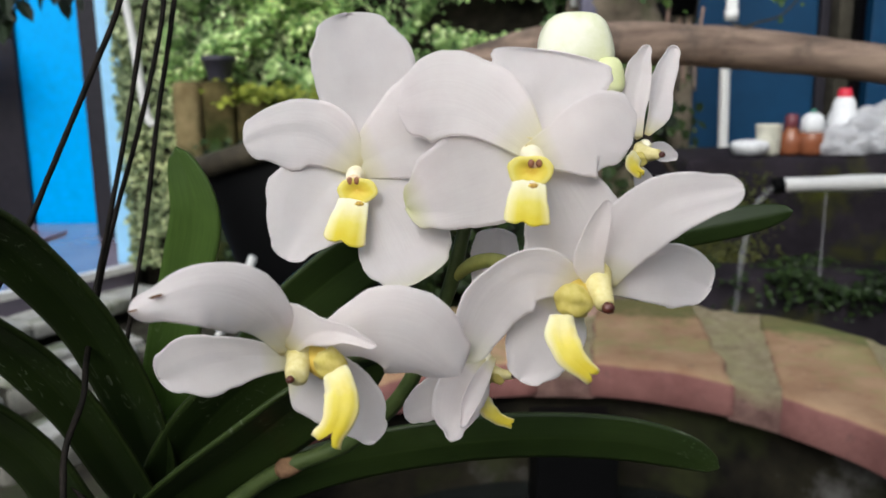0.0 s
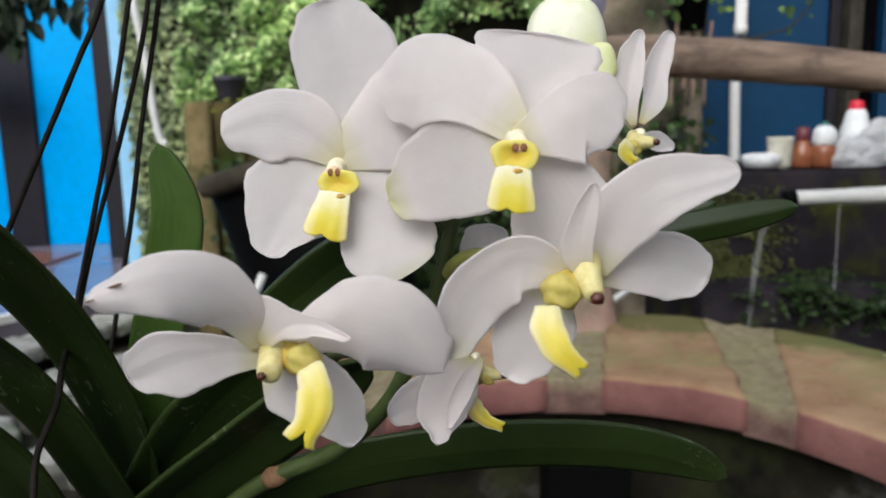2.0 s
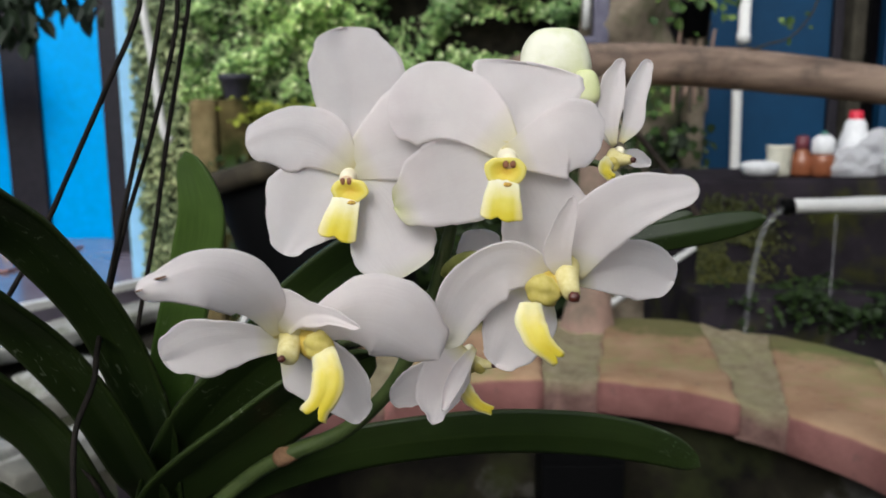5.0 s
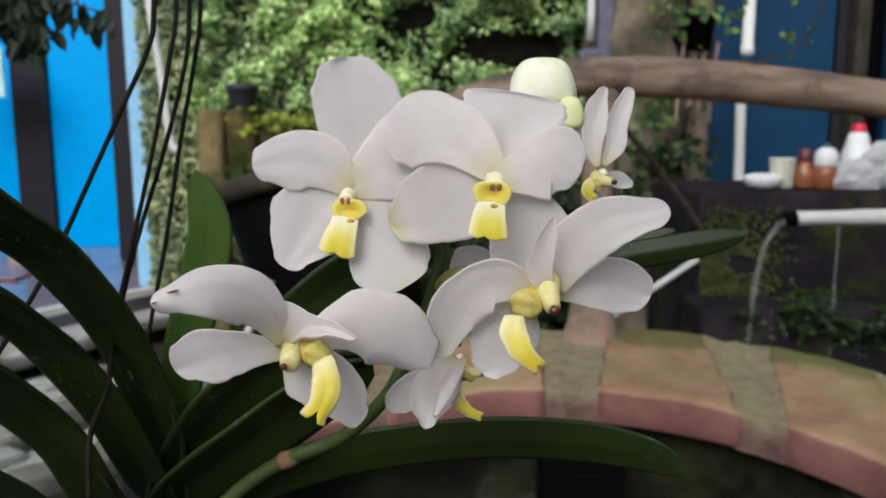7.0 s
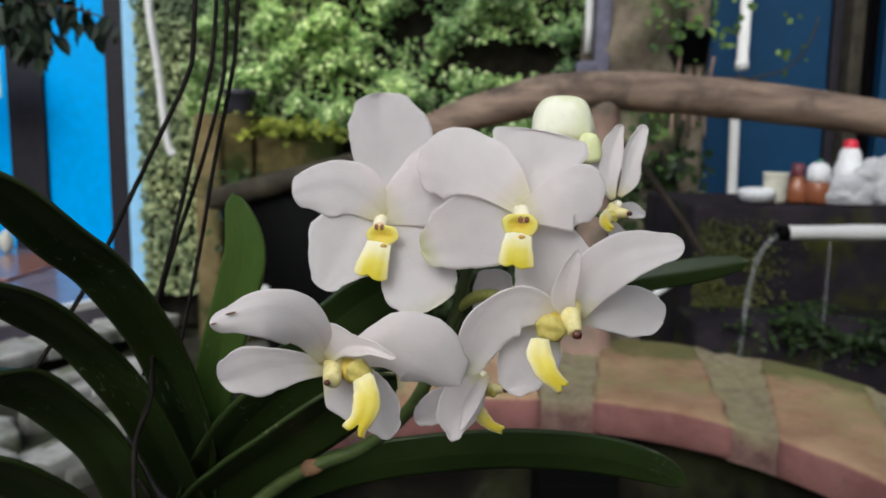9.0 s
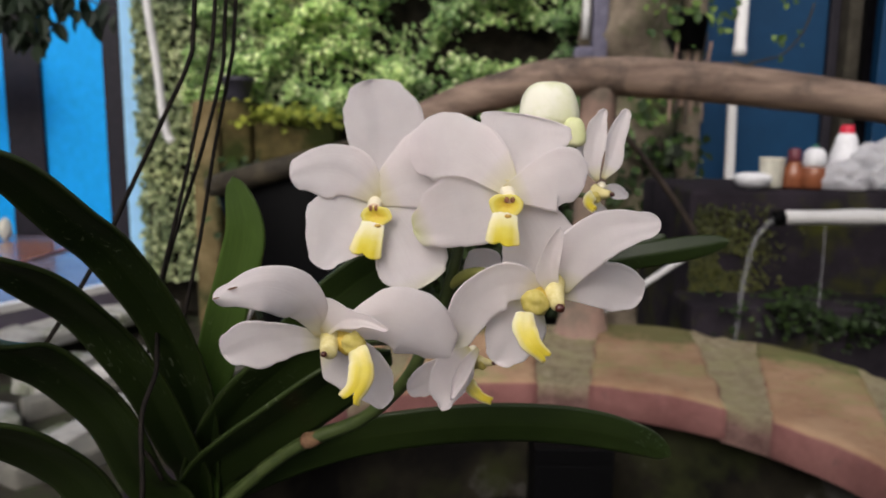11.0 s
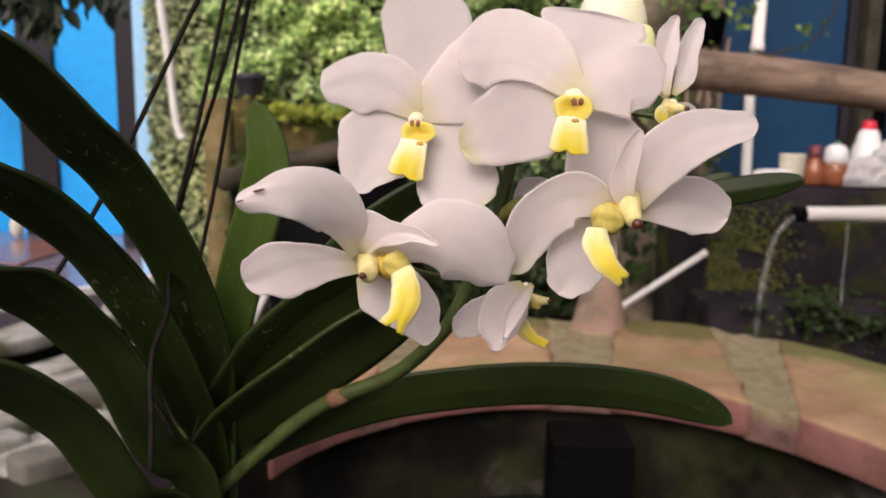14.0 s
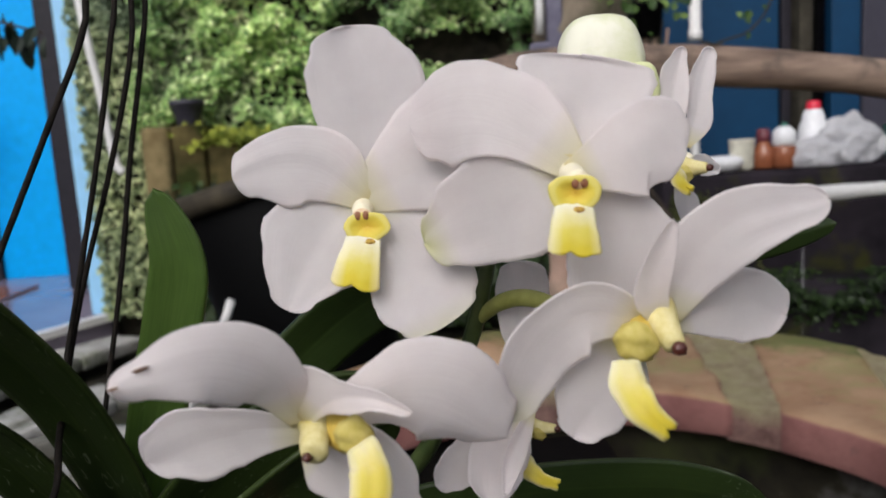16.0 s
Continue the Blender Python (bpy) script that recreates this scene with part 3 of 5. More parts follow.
tepal(bloom_b, "sepal", [(0.0206, 0.1822, 1.1401), (0.0270, 0.1835, 1.1262), (0.0302, 0.1845, 1.1178), (0.0322, 0.1855, 1.1098)], (0.0035, 0.0106, 0.0142, 0.0136, 0.0091), (0.0027, 0.0068, 0.0103, 0.0112, 0.0083), cup=0.02)
tepal(bloom_b, "petal", [(0.0221, 0.1798, 1.1379), (0.0097, 0.1840, 1.1480), (0.0000, 0.1910, 1.1513), (-0.0111, 0.1985, 1.1499)], (0.0021, 0.0054, 0.0084, 0.0106, 0.0084), (0.0030, 0.0103, 0.0124, 0.0112, 0.0078), cup=-0.03, ruffle=0.6)
tepal(bloom_b, "petal", [(0.0197, 0.1796, 1.1383), (0.0292, 0.1797, 1.1422), (0.0364, 0.1802, 1.1436), (0.0439, 0.1810, 1.1407)], (0.0023, 0.0049, 0.0078, 0.0093, 0.0066), (0.0029, 0.0081, 0.0113, 0.0104, 0.0066), cup=-0.03)
column_front(bloom_b, (0.0204, 0.1735, 1.1373), (0.0195, 0.1725, 1.1352))
lip_blade(bloom_b, (0.0192, 0.1740, 1.1341), (0.0181, 0.1695, 1.1235), 0.0108)

bloom_c = flower((-0.0349, 0.1700, 1.0939), "open white orchid bloom nodding to one side")
tepal(bloom_c, "petal", [(-0.0347, 0.1668, 1.0957), (-0.0372, 0.1570, 1.1079), (-0.0468, 0.1490, 1.1143), (-0.0611, 0.1450, 1.1117)], (0.0025, 0.0072, 0.0080, 0.0065, 0.0034), (0.0015, 0.0038, 0.0067, 0.0053, 0.0029), cup=-0.1, ruffle=0.4)
tepal(bloom_c, "sepal", [(-0.0357, 0.1690, 1.0939), (-0.0464, 0.1705, 1.0939), (-0.0562, 0.1730, 1.0916), (-0.0682, 0.1760, 1.0867)], (0.0028, 0.0054, 0.0078, 0.0083, 0.0050), (0.0017, 0.0040, 0.0061, 0.0080, 0.0061), cup=0.03, tilt=-14)
tepal(bloom_c, "sepal", [(-0.0340, 0.1650, 1.0962), (-0.0289, 0.1595, 1.1022), (-0.0218, 0.1545, 1.1040), (-0.0144, 0.1520, 1.1016)], (0.0028, 0.0097, 0.0031, 0.0017, 0.0010), (0.0004, 0.0018, 0.0031, 0.0019, 0.0010), cup=0.08, ruffle=0.8)
tepal(bloom_c, "petal", [(-0.0319, 0.1680, 1.0951), (-0.0198, 0.1630, 1.1004), (-0.0086, 0.1625, 1.0997), (0.0029, 0.1680, 1.0897)], (0.0027, 0.0059, 0.0110, 0.0110, 0.0072), (0.0027, 0.0056, 0.0094, 0.0112, 0.0075), cup=-0.14, ruffle=0.5, tilt=18)
tepal(bloom_c, "sepal", [(-0.0351, 0.1705, 1.0914), (-0.0289, 0.1700, 1.0863), (-0.0231, 0.1705, 1.0798), (-0.0171, 0.1720, 1.0717)], (0.0019, 0.0083, 0.0099, 0.0088, 0.0055), (0.0027, 0.0080, 0.0069, 0.0044, 0.0027), cup=0.03)
column_side(bloom_c, (-0.0330, 0.1680, 1.0954), (-0.0324, 0.1595, 1.0928), (-0.0252, 0.1605, 1.0953), 0.0022, 0.0036, 1.12, (-0.55, 0.42))
lip(bloom_c, [(-0.0242, 0.1590, 1.0938), (-0.0222, 0.1560, 1.0903), (-0.0228, 0.1540, 1.0855), (-0.0257, 0.1530, 1.0804)], 0.0070, 0.28)
withered(bloom_c, (-0.0558, 0.1455, 1.1145), 0.0009)
withered(bloom_c, (-0.0599, 0.1440, 1.1121), 0.0006)

bloom_d = flower((0.0350, 0.1720, 1.1080), "open white orchid bloom turned aside")
tepal(bloom_d, "petal", [(0.0358, 0.1710, 1.1095), (0.0397, 0.1680, 1.1202), (0.0478, 0.1650, 1.1280), (0.0629, 0.1620, 1.1317)], (0.0027, 0.0069, 0.0073, 0.0062, 0.0040), (0.0027, 0.0062, 0.0074, 0.0062, 0.0040), cup=0.05, ruffle=0.3)
tepal(bloom_d, "sepal", [(0.0369, 0.1730, 1.1083), (0.0448, 0.1745, 1.1100), (0.0534, 0.1760, 1.1102), (0.0626, 0.1780, 1.1067)], (0.0017, 0.0042, 0.0073, 0.0071, 0.0054), (0.0017, 0.0048, 0.0071, 0.0078, 0.0056), cup=0.04, ruffle=0.3, tilt=10)
tepal(bloom_d, "petal", [(0.0317, 0.1700, 1.1090), (0.0197, 0.1665, 1.1130), (0.0102, 0.1675, 1.1069), (0.0037, 0.1710, 1.0919)], (0.0024, 0.0060, 0.0084, 0.0076, 0.0052), (0.0019, 0.0060, 0.0063, 0.0063, 0.0044), cup=0.08, tipped=0.5, ruffle=0.6, tilt=-16)
tepal(bloom_d, "sepal", [(0.0296, 0.1730, 1.1044), (0.0258, 0.1732, 1.0981), (0.0213, 0.1735, 1.0921), (0.0173, 0.1740, 1.0859)], (0.0022, 0.0067, 0.0073, 0.0067, 0.0047), (0.0036, 0.0117, 0.0109, 0.0075, 0.0047), cup=0.05)
tepal(bloom_d, "sepal", [(0.0337, 0.1680, 1.1096), (0.0321, 0.1655, 1.1172), (0.0331, 0.1635, 1.1247), (0.0343, 0.1620, 1.1301)], (0.0016, 0.0043, 0.0032, 0.0023, 0.0013), (0.0016, 0.0025, 0.0027, 0.0021, 0.0013), cup=0.14, ruffle=0.4)
column_side(bloom_d, (0.0336, 0.1700, 1.1109), (0.0345, 0.1625, 1.1069), (0.0279, 0.1645, 1.1076), 0.0024, 0.0041)
lip(bloom_d, [(0.0244, 0.1600, 1.1053), (0.0244, 0.1570, 1.1009), (0.0266, 0.1550, 1.0972), (0.0308, 0.1550, 1.0934)], 0.0063)

bloom_e = flower((0.0112, 0.2020, 1.0814), "white orchid bloom seen from behind, pointing down")
tepal(bloom_e, "petal", [(0.0102, 0.1980, 1.0832), (0.0051, 0.1930, 1.0781), (0.0019, 0.1870, 1.0723), (0.0010, 0.1820, 1.0668)], (0.0021, 0.0064, 0.0067, 0.0052, 0.0027), (0.0018, 0.0061, 0.0070, 0.0052, 0.0021), cup=0.1, ruffle=0.9)
tepal(bloom_e, "petal", [(0.0095, 0.2000, 1.0789), (0.0023, 0.1960, 1.0754), (-0.0041, 0.1930, 1.0728), (-0.0109, 0.1900, 1.0702)], (0.0015, 0.0047, 0.0053, 0.0043, 0.0028), (0.0019, 0.0050, 0.0062, 0.0056, 0.0040), cup=0.08, ruffle=0.9)
tepal(bloom_e, "petal", [(0.0127, 0.1970, 1.0836), (0.0088, 0.1910, 1.0798), (0.0056, 0.1860, 1.0753), (0.0036, 0.1820, 1.0706)], (0.0008, 0.0021, 0.0026, 0.0021, 0.0012), (0.0008, 0.0018, 0.0023, 0.0018, 0.0011), cup=0.28, ruffle=0.5)
tepal(bloom_e, "sepal", [(0.0121, 0.2120, 1.0912), (0.0132, 0.2160, 1.0981), (0.0147, 0.2190, 1.1057), (0.0155, 0.2220, 1.1141)], (0.0014, 0.0048, 0.0065, 0.0072, 0.0062), (0.0014, 0.0045, 0.0062, 0.0069, 0.0059), cup=0.05)
lip(bloom_e, [(0.0095, 0.1990, 1.0724), (0.0111, 0.1970, 1.0693), (0.0137, 0.1960, 1.0669), (0.0177, 0.1960, 1.0652)], 0.0038)
column_side(bloom_e, (0.0133, 0.2000, 1.0780), (0.0176, 0.1970, 1.0785), (0.0141, 0.1980, 1.0772), 0.0013, 0.0016)

bloom_f = flower((0.0556, 0.2140, 1.1381), "white orchid bloom seen edge on")
tepal(bloom_f, "petal", [(0.0536, 0.2120, 1.1403), (0.0522, 0.2130, 1.1486), (0.0533, 0.2145, 1.1568), (0.0561, 0.2160, 1.1647)], (0.0008, 0.0031, 0.0037, 0.0037, 0.0022), (0.0008, 0.0027, 0.0041, 0.0031, 0.0015), cup=0.12, ruffle=0.5)
tepal(bloom_f, "petal", [(0.0560, 0.2140, 1.1409), (0.0593, 0.2160, 1.1486), (0.0616, 0.2190, 1.1569), (0.0651, 0.2220, 1.1648)], (0.0007, 0.0021, 0.0034, 0.0029, 0.0019), (0.0009, 0.0041, 0.0034, 0.0031, 0.0022), cup=0.12, ruffle=0.6)
tepal(bloom_f, "sepal", [(0.0568, 0.2160, 1.1375), (0.0596, 0.2170, 1.1366), (0.0626, 0.2185, 1.1357), (0.0663, 0.2200, 1.1342)], (0.0007, 0.0021, 0.0026, 0.0022, 0.0014), (0.0007, 0.0022, 0.0028, 0.0024, 0.0014), cup=0.1)
tepal(bloom_f, "sepal", [(0.0544, 0.2160, 1.1397), (0.0520, 0.2180, 1.1447), (0.0503, 0.2210, 1.1498), (0.0494, 0.2240, 1.1548)], (0.0007, 0.0021, 0.0026, 0.0024, 0.0016), (0.0007, 0.0021, 0.0026, 0.0024, 0.0016), cup=0.1)
tepal(bloom_f, "sepal", [(0.0543, 0.2160, 1.1324), (0.0560, 0.2170, 1.1286), (0.0578, 0.2185, 1.1250), (0.0593, 0.2200, 1.1205)], (0.0009, 0.0024, 0.0031, 0.0028, 0.0017), (0.0009, 0.0024, 0.0031, 0.0028, 0.0017), cup=0.1)
column_side(bloom_f, (0.0534, 0.2060, 1.1363), (0.0565, 0.2030, 1.1363), (0.0515, 0.2040, 1.1351), 0.0015, 0.0021)
lip(bloom_f, [(0.0505, 0.2040, 1.1361), (0.0488, 0.2000, 1.1344), (0.0487, 0.1980, 1.1330), (0.0503, 0.1960, 1.1316)], 0.0035)

bud((0.0373, 0.2220, 1.1662), 0.0204, 0.0165, "closed pale cream orchid bud")
bud((0.0452, 0.2140, 1.1568), 0.0081, 0.0102, "closed yellow-green orchid bud")
stalk("flower_stem", [(-0.1060, 0.2560, 0.9834), (-0.0831, 0.2520, 1.0061), (-0.0687, 0.2500, 1.0188), (-0.0547, 0.2460, 1.0287), (-0.0338, 0.2400, 1.0396), (-0.0197, 0.2320, 1.0534), (-0.0114, 0.2260, 1.0655), (-0.0042, 0.2220, 1.0826), (0.0018, 0.2180, 1.0989), (0.0056, 0.2160, 1.1142), (0.0093, 0.2180, 1.1286), (0.0232, 0.2260, 1.1483), (0.0350, 0.2250, 1.1618)], [0.003, 0.003, 0.003, 0.0029, 0.0027, 0.0026, 0.0025, 0.0023, 0.0022, 0.002, 0.0018, 0.0014, 0.0011], stem_green, "arching green flower stem")
stalk("pedicel", [(0.0024, 0.2180, 1.1004), (0.0084, 0.2120, 1.1061), (0.0154, 0.2060, 1.1077), (0.0249, 0.1900, 1.1065), (0.0326, 0.1780, 1.1073)], [0.0015, 0.0022, 0.0021, 0.0013, 0.001], pedicel_green, "short yellow-green flower stalk")
stalk("pedicel", [(0.0051, 0.2170, 1.1122), (-0.0025, 0.2170, 1.1215), (-0.0164, 0.2120, 1.1293)], [0.0012, 0.001, 0.001], stem_green, "")
stalk("pedicel", [(0.0065, 0.2170, 1.1177), (0.0153, 0.2000, 1.1285), (0.0213, 0.1860, 1.1338)], [0.0012, 0.001, 0.001], stem_green, "")
stalk("pedicel", [(-0.0042, 0.2220, 1.0826), (-0.0130, 0.2050, 1.0836), (-0.0229, 0.1780, 1.0905)], [0.0012, 0.001, 0.001], stem_green, "")
stalk("pedicel", [(-0.0012, 0.2210, 1.0906), (0.0055, 0.2140, 1.0882), (0.0108, 0.2050, 1.0854)], [0.0012, 0.001, 0.001], stem_green, "")
stalk("pedicel", [(0.0195, 0.2240, 1.1438), (0.0378, 0.2220, 1.1373), (0.0524, 0.2160, 1.1340)], [0.0012, 0.001, 0.001], stem_green, "")
stem_node((-0.0547, 0.2460, 1.0287), (-0.0338, 0.2400, 1.0396))

strap_leaf([(-0.1070, 0.2680, 0.9700), (-0.1043, 0.2580, 1.0065), (-0.1017, 0.2450, 1.0414), (-0.1052, 0.2250, 1.0818), (-0.1113, 0.2000, 1.1120), (-0.1162, 0.1800, 1.1281), (-0.1199, 0.1600, 1.1427), (-0.1228, 0.1400, 1.1523)], 0.0212, fold=0.12, mat=leaf_green, roll=-16)
strap_leaf([(-0.1072, 0.2650, 0.9718), (-0.1066, 0.2550, 1.0045), (-0.1079, 0.2450, 1.0211), (-0.1134, 0.2280, 1.0548), (-0.1208, 0.2100, 1.0821), (-0.1248, 0.1900, 1.0996), (-0.1298, 0.1700, 1.1138), (-0.1316, 0.1500, 1.1231)], 0.0202, fold=0.12, mat=leaf_green, roll=-16)
strap_leaf([(-0.1086, 0.2600, 0.9648), (-0.1095, 0.2450, 0.9957), (-0.1194, 0.2350, 1.0147), (-0.1233, 0.2150, 1.0483), (-0.1303, 0.1950, 1.0725), (-0.1375, 0.1750, 1.0890), (-0.1370, 0.1500, 1.1008)], 0.0240, fold=0.12, mat=leaf_green, roll=-16)
strap_leaf([(-0.1128, 0.2350, 0.9877), (-0.1236, 0.2200, 1.0012), (-0.1296, 0.2000, 1.0326), (-0.1364, 0.1800, 1.0534), (-0.1428, 0.1600, 1.0689)], 0.0250, fold=0.12, mat=leaf_green, roll=-16)
strap_leaf([(-0.1045, 0.2620, 0.9761), (-0.1030, 0.2550, 1.0092), (-0.0976, 0.2500, 1.0439), (-0.0894, 0.2460, 1.0761), (-0.0810, 0.2420, 1.1023), (-0.0775, 0.2400, 1.1190), (-0.0819, 0.2400, 1.1383)], 0.0167, fold=0.1, mat=leaf_backlit)
strap_leaf([(-0.1095, 0.2640, 0.9749), (-0.1014, 0.2550, 1.0093), (-0.0845, 0.2480, 1.0402), (-0.0651, 0.2430, 1.0597), (-0.0452, 0.2400, 1.0725), (-0.0246, 0.2400, 1.0798)], 0.0270, fold=0.12, mat=leaf_green, roll=40)
strap_leaf([(-0.1122, 0.2620, 0.9761), (-0.1012, 0.2540, 1.0062), (-0.0828, 0.2470, 1.0248), (-0.0614, 0.2420, 1.0415), (-0.0414, 0.2390, 1.0568), (-0.0204, 0.2380, 1.0699)], 0.0310, fold=0.25, mat=leaf_green, roll=46)
strap_leaf([(-0.0921, 0.2620, 1.0251), (-0.0654, 0.2620, 1.0649), (-0.0399, 0.2600, 1.0902), (-0.0177, 0.2580, 1.1037), (0.0038, 0.2570, 1.1102)], 0.0210, fold=0.12, mat=leaf_green, roll=22)
strap_leaf([(0.0254, 0.2620, 1.0897), (0.0467, 0.2600, 1.0966), (0.0695, 0.2570, 1.1041), (0.0964, 0.2560, 1.1093), (0.1167, 0.2560, 1.1132)], 0.0101, fold=-0.35, mat=leaf_green)
strap_leaf([(0.0365, 0.2660, 1.0933), (0.0560, 0.2650, 1.1001), (0.0752, 0.2640, 1.1073), (0.0932, 0.2630, 1.1139)], 0.0073, fold=-0.35, mat=leaf_green)
strap_leaf([(-0.1262, 0.2640, 0.9723), (-0.1030, 0.2620, 0.9935), (-0.0769, 0.2620, 1.0083), (-0.0471, 0.2640, 1.0195), (-0.0152, 0.2660, 1.0255), (0.0237, 0.2690, 1.0282), (0.0609, 0.2720, 1.0256), (0.0881, 0.2740, 1.0192), (0.1042, 0.2750, 1.0116)], 0.0186, fold=-0.15, mat=leaf_green, roll=16)

hanger_wire([(-0.0985, 0.2700, 1.2842), (-0.1037, 0.2680, 1.2011), (-0.1057, 0.2650, 1.1832), (-0.1160, 0.2620, 1.1603), (-0.1303, 0.2580, 1.1298), (-0.1419, 0.2550, 1.1056), (-0.1559, 0.2500, 1.0805), (-0.1702, 0.2450, 1.0568)], 0.001)
hanger_wire([(-0.0915, 0.2750, 1.2863), (-0.0966, 0.2720, 1.2017), (-0.0996, 0.2700, 1.1806), (-0.1071, 0.2680, 1.1464), (-0.1150, 0.2650, 1.1139), (-0.1217, 0.2620, 1.0865), (-0.1137, 0.2400, 1.0809), (-0.1050, 0.2160, 1.0765), (-0.1019, 0.2060, 1.0702), (-0.1028, 0.1960, 1.0609), (-0.1017, 0.1900, 1.0525), (-0.0994, 0.1840, 1.0410), (-0.0987, 0.1800, 1.0288)], 0.0009)
hanger_wire([(-0.0883, 0.2780, 1.2875), (-0.0932, 0.2760, 1.2023), (-0.0951, 0.2740, 1.1788), (-0.1048, 0.2720, 1.1442), (-0.1153, 0.2700, 1.1133), (-0.1221, 0.2660, 1.0868), (-0.1271, 0.2620, 1.0603)], 0.0009)
hanger_wire([(-0.0849, 0.2820, 1.2893), (-0.0901, 0.2800, 1.2030), (-0.0928, 0.2780, 1.1802), (-0.0999, 0.2760, 1.1463), (-0.1064, 0.2740, 1.1104), (-0.1137, 0.2700, 1.0743), (-0.1196, 0.2650, 1.0429)], 0.0009)
hanger_wire([(-0.1638, 0.2400, 1.0692), (-0.1491, 0.2350, 1.0602), (-0.1284, 0.2250, 1.0493), (-0.1123, 0.2200, 1.0328), (-0.1071, 0.2200, 1.0225)], 0.0009)
hanger_wire([(-0.0995, 0.3000, 2.2343), (-0.0985, 0.2700, 1.2842)], 0.0009)
hanger_wire([(-0.0995, 0.3000, 2.2343), (-0.0915, 0.2750, 1.2863)], 0.0009)
hanger_wire([(-0.0995, 0.3000, 2.2343), (-0.0883, 0.2780, 1.2875)], 0.0009)
hanger_wire([(-0.0995, 0.3000, 2.2343), (-0.0849, 0.2820, 1.2893)], 0.0009)

# ---- materials of the yard ----
soil_dark = surface("soil_dark", [(0.35, (0.018, 0.016, 0.012)), (0.65, (0.06, 0.055, 0.04))], 5, 0.9, 0.2, bump=0.8, depth=0.02, second=(0.03, 0.05, 0.015), second_scale=2.5)
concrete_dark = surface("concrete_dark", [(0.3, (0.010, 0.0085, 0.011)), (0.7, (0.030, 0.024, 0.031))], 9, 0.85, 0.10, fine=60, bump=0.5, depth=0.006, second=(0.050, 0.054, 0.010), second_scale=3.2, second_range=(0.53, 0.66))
concrete_pale = surface("concrete_pale", [(0.3, (0.22, 0.215, 0.205)), (0.7, (0.50, 0.49, 0.47))], 7, 0.85, 0.3, fine=70, bump=0.6, depth=0.006, second=(0.10, 0.12, 0.06), second_scale=3)
# near-black; the pale top stop puts smudges of light into the colour
cement_dark = surface("cement_dark", [(0.42, (0.004, 0.0035, 0.003)), (0.60, (0.016, 0.014, 0.009)), (0.80, (0.12, 0.116, 0.112))], 6, 0.8, 0.06, fine=60, bump=0.5, depth=0.006, second=(0.020, 0.023, 0.008), second_scale=4)
render_grey = surface("render_grey", [(0.3, (0.10, 0.10, 0.09)), (0.7, (0.22, 0.21, 0.18))], 5, 0.85, 0.3, fine=50, bump=0.6, depth=0.01)
rock_brown = surface("rock_brown", [(0.3, (0.12, 0.095, 0.07)), (0.7, (0.34, 0.28, 0.21))], 8, 0.9, 0.2, fine=45, bump=0.9, depth=0.02, second=(0.07, 0.10, 0.03), second_scale=3)
# near-black copy of rock_brown: the shade behind the ivy is in its colour
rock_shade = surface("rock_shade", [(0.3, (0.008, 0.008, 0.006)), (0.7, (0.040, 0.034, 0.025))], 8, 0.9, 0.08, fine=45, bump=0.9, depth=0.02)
ochre_stone = surface("ochre_stone", [(0.3, (0.15, 0.11, 0.05)), (0.7, (0.30, 0.235, 0.12))], 7, 0.9, 0.1, fine=60, bump=0.8, depth=0.015, second=(0.07, 0.075, 0.03), second_scale=3)
moss_yellow = surface("moss_yellow", [(0.3, (0.055, 0.046, 0.018)), (0.7, (0.17, 0.135, 0.055))], 9, 0.9, 0.1, fine=90, bump=0.9, depth=0.02, second=(0.035, 0.045, 0.012), second_scale=4, second_range=(0.45, 0.6))
wood_log = surface("wood_log", [(0.3, (0.11, 0.072, 0.055)), (0.7, (0.38, 0.275, 0.21))], 6, 0.75, 0.3, fine=30, bump=0.6, depth=0.006, stretch=(1, 5, 6), second=(0.10, 0.075, 0.06), second_scale=9)
post_pink = surface("post_pink", [(0.3, (0.24, 0.15, 0.12)), (0.7, (0.42, 0.29, 0.23))], 8, 0.85, 0.3, fine=80, bump=0.5, depth=0.005, second=(0.16, 0.13, 0.10), second_scale=5)
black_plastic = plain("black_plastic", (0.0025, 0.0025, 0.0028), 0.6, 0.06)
# brown tone stands for the light that catches the tub's rim
rim_lit = surface("rim_lit", [(0.35, (0.012, 0.011, 0.010)), (0.65, (0.075, 0.062, 0.042))], 7, 0.7, 0.2, bump=0.4, depth=0.004)
pot_grey = plain("pot_grey", (0.04, 0.038, 0.055), 0.5, 0.4)
board_lilac = surface("board_lilac", [(0.3, (0.10, 0.095, 0.14)), (0.7, (0.20, 0.19, 0.25))], 14, 0.8, 0.2, bump=0.5, depth=0.004)
white_pvc = plain("white_pvc", (0.72, 0.71, 0.70), 0.4, 0.5, 0.06)
blue_door = plain("blue_door", (0.004, 0.37, 0.88), 0.5, 0.15, 0.08, 14)
blue_dark = plain("blue_dark", (0.005, 0.040, 0.10), 0.5, 0.25, 0.10, 14)
blue_pale = plain("blue_pale", (0.30, 0.58, 0.85), 0.5, 0.4, 0.08, 14)
post_dark = surface("post_dark", [(0.3, (0.022, 0.020, 0.015)), (0.7, (0.075, 0.066, 0.05))], 12, 0.85, 0.15, fine=60, bump=0.7, depth=0.006)
frame_dark = plain("frame_dark", (0.020, 0.018, 0.024), 0.5, 0.2, 0.2, 20)
tile_floor = surface("tile_floor", [(0.3, (0.20, 0.17, 0.23)), (0.7, (0.28, 0.24, 0.30))], 3, 0.16, 0.6, bump=0.04, depth=0.002)
